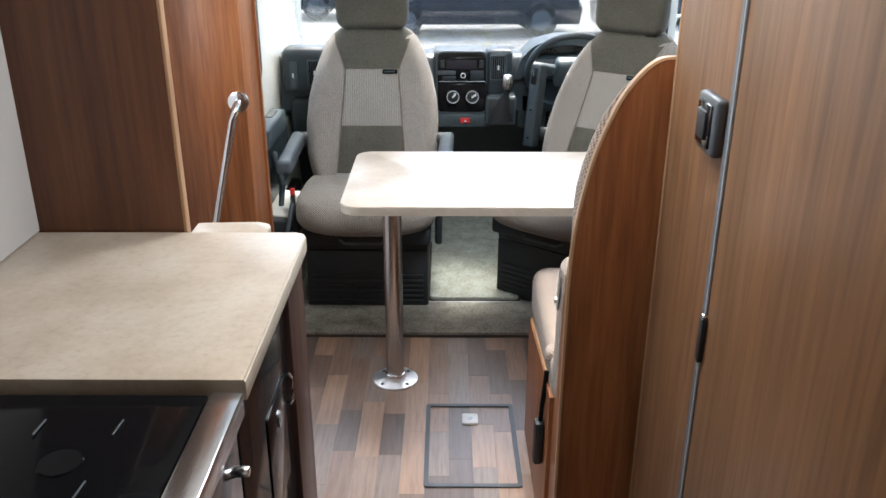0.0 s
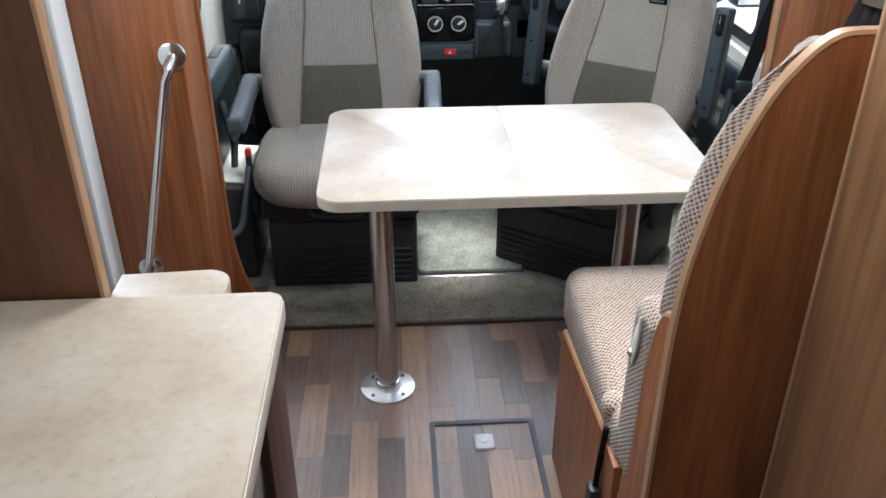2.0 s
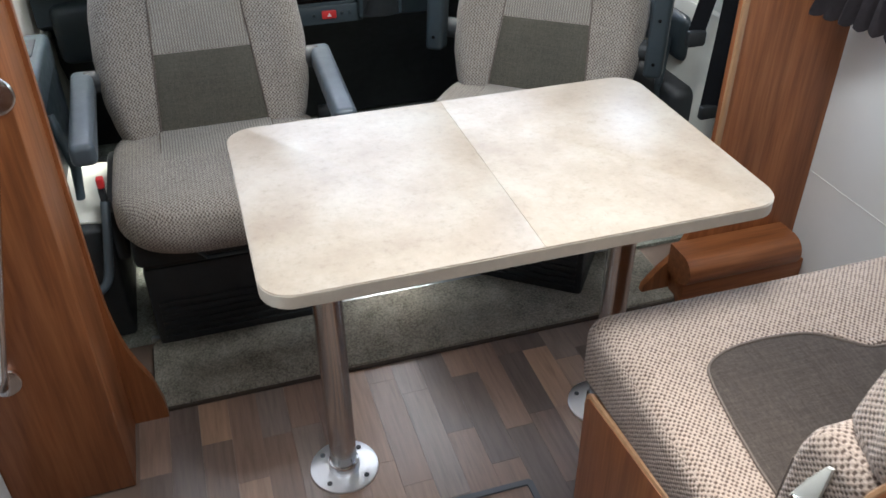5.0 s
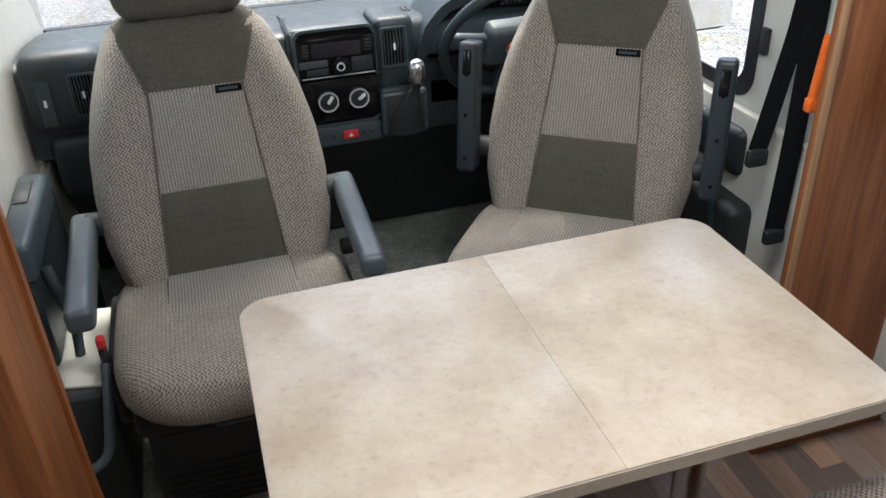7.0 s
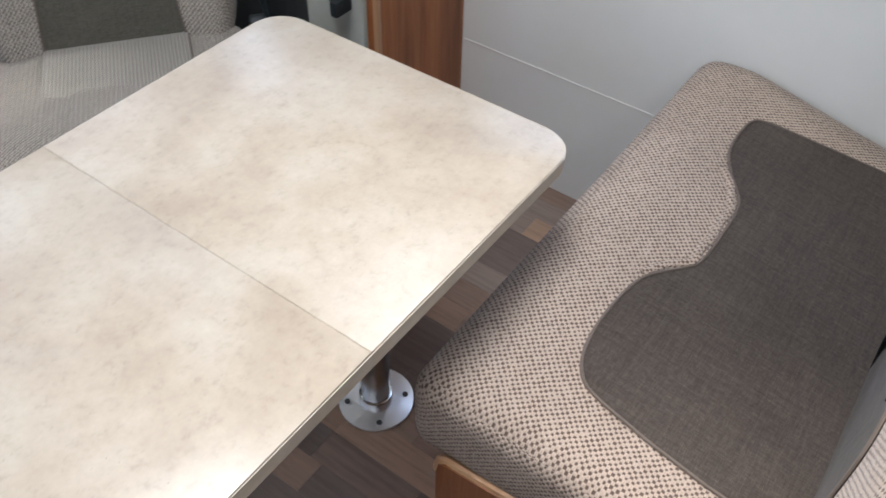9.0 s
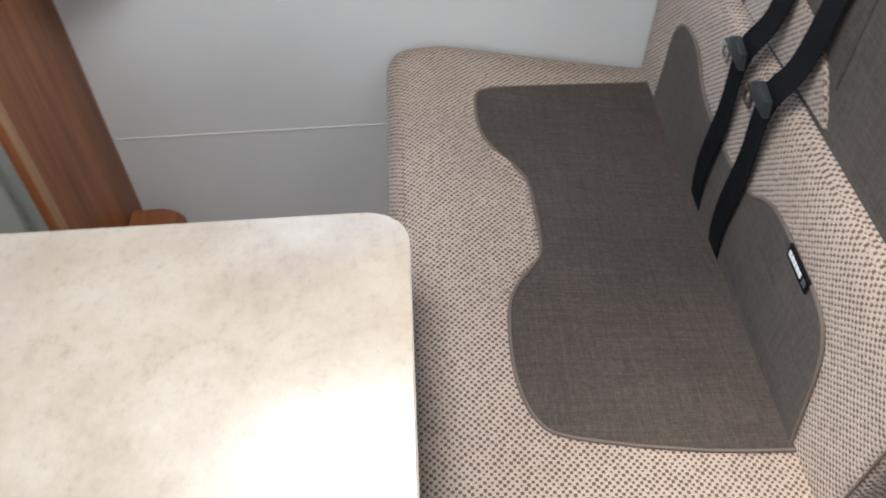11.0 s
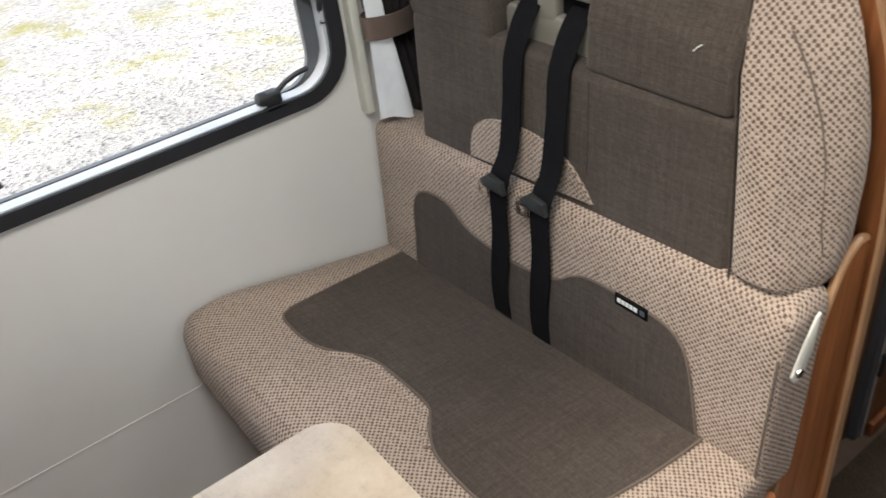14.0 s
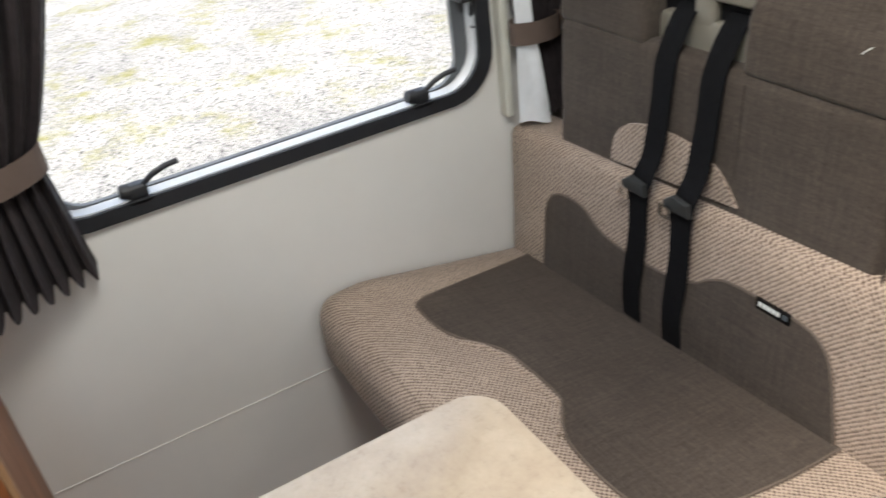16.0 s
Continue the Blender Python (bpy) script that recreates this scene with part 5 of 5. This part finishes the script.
def air_vent(x0, x1, z0, z1, y):
    t = thing("air_vent", ((x0 + x1) / 2, y, z0), "black louvred dashboard air vent", "air vent", "dashboard vents")
    part("frame", ring_slab(rounded_rect(x0 - 0.006, x1 + 0.006, z0 - 0.006, z1 + 0.006, 0.006, 3), rounded_rect(x0, x1, z0, z1, 0.004, 3), xz(y - 0.008), (0, 0.012, 0)), "dash_pale", t)
    part("backing", B(x0, x1, y - 0.0015, y + 0.002, z0, z1), "gloss_black", t)
    for k in range(7):
        x = x0 + (x1 - x0) * (k + 0.5) / 7
        part("louvre", B(x - 0.0012, x + 0.0012, y - 0.009, y - 0.002, z0, z1), "dash_pale", t)
    part("tab", B((x0 + x1) / 2 - 0.004, (x0 + x1) / 2 + 0.004, y - 0.013, y - 0.008, (z0 + z1) / 2 - 0.008, (z0 + z1) / 2 + 0.012, 0.002), "bar", t)
    return t


air_vent(0.328, 0.392, 0.800, 0.902, 3.433)
air_vent(-0.502, -0.445, 0.770, 0.875, 3.453)
air_vent(-0.582, -0.560, 0.755, 0.865, 3.453)
for x0 in (-0.53, 0.36):
    gt = thing("demister_grille", (x0 + 0.04, 3.52, 0.90), "small slotted grille on the dashboard top", "grille", "demister grilles")
    for k in range(6):
        part("slot", B(x0 + k * 0.013, x0 + 0.008 + k * 0.013, 3.50, 3.545, 0.9265, 0.9305), "black", gt)

gear = thing("gear_lever", (0.43, 3.36, 0.55), "gear lever with silver knob and leather gaiter", "gear lever")
part("plate", B(0.340, 0.480, 3.40, 3.424, 0.555, 0.690, 0.012, 3), "dash_pale", gear)
part("well", B(0.352, 0.468, 3.394, 3.402, 0.566, 0.680, 0.004), "black", gear, "black gaiter surround")
gt = bmesh.new()
lv = [(0.408, 3.39, 0.575, 0.058), (0.411, 3.372, 0.620, 0.046), (0.418, 3.350, 0.670, 0.028), (0.424, 3.338, 0.712, 0.015)]
rg = [[gt.verts.new((x + r * math.cos(2 * math.pi * k / 16), y + r * 0.7 * math.sin(2 * math.pi * k / 16), z)) for k in range(16)] for x, y, z, r in lv]
for p, q in zip(rg, rg[1:]):
    for k in range(16):
        gt.faces.new((p[k], p[(k + 1) % 16], q[(k + 1) % 16], q[k]))
gt.faces.new(rg[-1])
gt.faces.new(rg[0][::-1])
part("gaiter", gt, "black", gear, "black leather gaiter")
part("stem", cyl((0.424, 3.338, 0.70), (0.430, 3.325, 0.745), 0.012, 0.014), "black", gear)
part("knob", cushion_box(0.404, 0.456, 3.296, 3.347, 0.734, 0.806, 0.024, 1), "steel", gear, "silver and black knob")
gear.matrix_basis = Matrix.Translation((-0.035, 0, 0.038)) @ gear.matrix_basis

wheel = thing("steering_wheel", (0.735, 3.42, 0.80), "dark grey steering wheel behind the driver seat", "steering wheel")
wm = pose(0.680, 3.36, 0.845, 28, 0, 0)
rim = bmesh.new()
pts = [wm @ Vector((0.195 * math.cos(2 * math.pi * k / 40), 0, 0.195 * math.sin(2 * math.pi * k / 40))) for k in range(41)]
part("rim", tube(pts, 0.0155, 10, rim), "dash", wheel)
hubm = cushion_box(-0.075, 0.075, -0.025, 0.04, -0.075, 0.065, 0.022, 2)
hubm.transform(wm)
part("hub", hubm, "dash_pale", wheel)
for a in (10, 170, 270):
    sp = B(0.06, 0.19, -0.012, 0.014, -0.022, 0.022, 0.008)
    sp.transform(wm @ Euler((0, radians(-a), 0)).to_matrix().to_4x4())
    part("spoke", sp, "dash_pale", wheel)
bd = cyl((0, -0.027, 0.01), (0, -0.033, 0.01), 0.024, seg=28)
bd.transform(wm)
part("badge_ring", bd, "chrome", wheel)
bd = cyl((0, -0.032, 0.01), (0, -0.036, 0.01), 0.019, seg=28)
bd.transform(wm)
part("badge", bd, "red", wheel, "round red badge")
part("column", cyl((0.680, 3.39, 0.81), (0.680, 3.62, 0.71), 0.045), "black", wheel)
for s in (-1, 1):
    part("stalk", tube([(0.680 + s * 0.04, 3.44, 0.81), (0.680 + s * 0.16, 3.42, 0.83)], 0.008, 8), "black", wheel)

binn = thing("instrument_cluster", (0.745, 3.55, 0.80), "hooded instrument cluster behind the wheel", "instruments")
hood = [(0.50, 0.78)] + [tuple(p) for p in smooth_line([(0.53, 0.87), (0.60, 0.935), (0.745, 0.965), (0.89, 0.935), (0.96, 0.87)], 5)] + [(0.99, 0.78)]
hin = [(0.745 + (u - 0.745) * 0.88, 0.78 + (w - 0.78) * 0.84) for u, w in hood]
part("hood", ring_slab(hood, hin, xz(3.47), (0, 0.20, 0)), "dash", binn)
part("face", slab(hin, xz(3.56), (0, 0.02, 0)), "gloss_black", binn)
for x in (0.665, 0.825):
    g = part("gauge", cyl((x, 3.562, 0.855), (x, 3.553, 0.855), 0.052, seg=32), "black", binn, "round gauge")
    for k in range(13):
        a = radians(-30 + 20 * k)
        part("tick", cyl((x + 0.040 * math.cos(a), 3.5525, 0.855 + 0.040 * math.sin(a)), (x + 0.048 * math.cos(a), 3.5525, 0.855 + 0.048 * math.sin(a)), 0.0012, seg=6), "bar", g)
binn.matrix_basis = Matrix.Translation((-0.065, 0, 0.012)) @ binn.matrix_basis

# ---------------------------------------------------------------- cab doors, belts and small things
for s, x in ((-1, -0.653), (1, 1.232)):
    dcard = thing("door_card", (x, 3.3, 0.0), "charcoal cab door lining with armrest and pocket", "door lining", "cab door linings")
    i = -s
    part("lower_card", B(min(x, x + i * 0.03), max(x, x + i * 0.03), 2.68 if s > 0 else 2.80, 3.62, 0.05, 0.70 if s > 0 else 0.60, 0.010), "cream", dcard)
    if s < 0:
        part("armrest", cushion_box(x, x + 0.070, 2.88, 3.28, 0.610, 0.700, 0.016, 3), "dash_pale", dcard, "charcoal moulded armrest")
        part("arm_skirt", cushion_box(x, x + 0.052, 2.90, 3.40, 0.36, 0.612, 0.020, 3), "dash", dcard)
        part("switch_pad", B(x + 0.012, x + 0.045, 3.10, 3.22, 0.699, 0.704, 0.002), "black", dcard)
    else:
        part("armrest", cushion_box(x - 0.055, x, 2.93, 3.45, 0.515, 0.655, 0.028, 3), "dash", dcard, "charcoal moulded armrest")
    part("pocket", B(min(x, x + i * 0.07), max(x, x + i * 0.07), 2.85, 3.55, 0.08, 0.30, 0.02), "black", dcard)
    part("pull", tube([(x + i * 0.03, 2.90, 0.20), (x + i * 0.085, 2.92, 0.30), (x + i * 0.095, 2.96, 0.45), (x + i * 0.06, 3.0, 0.58)], 0.014, 10), "dash_pale", dcard)
lb = thing("seat_belt", (-0.60, 2.62, 0.3), "black belt loop on the cab pillar", "seat belt")
part("webbing", tube([(-0.600, 2.66, 1.10), (-0.590, 2.70, 0.72), (-0.580, 2.73, 0.50), (-0.585, 2.72, 0.28)], 0.010, 6), "belt", lb)


def strap_between(pts, w, across):
    bm = bmesh.new()
    rows = []
    line = smooth_line(pts, 4)
    for i, p in enumerate(line):
        d = (line[min(i + 1, len(line) - 1)] - line[max(i - 1, 0)]).normalized()
        c = (Vector(across) - d * d.dot(Vector(across))).normalized()
        nn = c.cross(d)
        rows.append([bm.verts.new(p + c * a * w + nn * q) for a, q in ((-1, -0.001), (1, -0.001), (1, 0.001), (-1, 0.001))])
    for a, b in zip(rows, rows[1:]):
        for k in range(4):
            bm.faces.new((a[k], a[(k + 1) % 4], b[(k + 1) % 4], b[k]))
    return bm


rb = thing("seat_belt", (1.15, 2.68, 0.45), "black driver belt hanging on the door pillar", "seat belt")
part("webbing", strap_between([(1.21, 2.75, 1.45), (1.20, 2.755, 1.046), (1.17, 2.72, 0.75), (1.14, 2.693, 0.49)], 0.024, (1, -0.5, 0)), "belt", rb)
part("webbing", strap_between([(1.205, 2.79, 1.45), (1.198, 2.80, 1.04), (1.15, 2.78, 0.84), (1.107, 2.766, 0.68)], 0.022, (1, -0.5, 0)), "belt", rb)
part("end_clip", B(1.112, 1.168, 2.680, 2.702, 0.455, 0.495, 0.006), "black", rb)
part("buckle", B(1.078, 1.134, 2.750, 2.775, 0.645, 0.690, 0.008), "black", rb, "black belt tongue")
part("pillar_cover", B(1.165, 1.225, 2.535, 2.64, 0.05, 1.5, 0.02), "cream", rb, "cream pillar cover")
box_ = thing("seat_side_box", (1.13, 2.95, 0), "black moulded trim between seat and door", "trim box")
part("shell", cushion_box(1.135, 1.225, 2.86, 3.20, 0.01, 0.46, 0.03, 2), "black", box_)
hm = thing("escape_hammer", (1.125, 2.60, 0.80), "orange emergency hammer on the cab pillar", "hammer")
part("handle", tube([(1.125, 2.620, 1.012), (1.121, 2.622, 0.95), (1.116, 2.624, 0.87)], 0.0105, 10), "orange", hm)
part("head", B(1.103, 1.130, 2.612, 2.636, 0.838, 0.872, 0.006), "orange", hm)
part("hook", tube([(1.140, 2.625, 1.0), (1.143, 2.625, 0.93), (1.134, 2.626, 0.87)], 0.006, 8), "black", hm)
catch = thing("door_catch", (1.225, 2.955, 0.86), "black latch on the cab window frame", "catch")
part("plate", B(1.222, 1.236, 2.945, 2.975, 0.855, 0.925, 0.004), "black", catch)
mir = thing("wing_mirror", (1.45, 3.55, 0.80), "black door mirror outside the driver window", "mirror")
part("shell", cushion_box(1.36, 1.56, 3.56, 3.68, 0.72, 1.12, 0.04, 2), "black", mir)
part("glass", B(1.375, 1.545, 3.552, 3.560, 0.74, 1.10, 0.002), "chrome", mir, "mirror glass")
part("arm", tube([(1.25, 3.62, 0.74), (1.38, 3.62, 0.80)], 0.03, 10), "black", mir)


# ---------------------------------------------------------------- cars outside
def parked_car(label):
    t = thing("parked_car", (0, 0, 0), label, "car", "parked cars")
    body = slab([(-2.1, 0.25), (2.1, 0.25), (2.15, 0.55), (2.0, 0.82), (1.2, 0.95), (0.55, 1.42), (-1.1, 1.45), (-1.9, 0.98), (-2.15, 0.9)], lambda u, w: Vector((u, -0.85, w)), (0, 1.7, 0), 0.08, 3)
    part("body", body, "car_paint", t)
    part("side_window", slab([(-1.55, 0.98), (0.98, 0.98), (0.48, 1.36), (-1.05, 1.39)], lambda u, w: Vector((u, -0.856, w)), (0, -0.004, 0)), "hob", t, "dark side glass")
    for x in (-1.3, 1.35):
        w = part("wheel", cyl((x, -0.87, 0.32), (x, -0.66, 0.32), 0.32, seg=28, bev=0.03), "tyre", t, "black tyre")
        part("rim", cyl((x, -0.885, 0.32), (x, -0.86, 0.32), 0.20, seg=24), "slate", w, "dark rim")
        part("wheel", cyl((x, 0.66, 0.32), (x, 0.87, 0.32), 0.32, seg=28, bev=0.03), "tyre", t, "black tyre")
    return t


c1 = parked_car("dark parked car seen through the windscreen")
c1.matrix_basis = pose(0.6, 17.5, -0.65, 0, 0, 4)
copy_thing(c1, pose(5.2, 17.0, -0.65, 0, 0, -3))
copy_thing(c1, pose(-4.2, 20.5, -0.65, 0, 0, 2))

# ---------------------------------------------------------------- floor planks
PW, rnd = 0.0705, random.Random(23)
meshes = {}


def plank_mesh(length):
    if length not in meshes:
        bm = B(0.00012, PW - 0.00012, 0.00012, length - 0.00012, -0.005, 0.0)
        bmesh.ops.bevel(bm, geom=[e for e in bm.edges if e.verts[0].co.z > -0.001 and e.verts[1].co.z > -0.001], offset=0.00025, segments=1, affect='EDGES')
        me = bpy.data.meshes.new("plank")
        bm.to_mesh(me)
        bm.free()
        me.materials.append(M["plank"])
        meshes[length] = me
    return meshes[length]


col = 0
x = -0.50
while x < WALL_R - 0.01:
    y = 0.985 - rnd.choice((0.0, 0.07, 0.14, 0.21, 0.26))
    while y < 2.475:
        ln = rnd.choice((0.22, 0.30, 0.30, 0.34))
        y1 = min(y + ln, 2.475)
        ln = round(y1 - max(y, 0.985), 3)
        if ln > 0.02:
            o = new("plank", plank_mesh(ln))
            o.parent = floor
            o.location = (x, max(y, 0.985), 0)
        y = y1
    x += PW
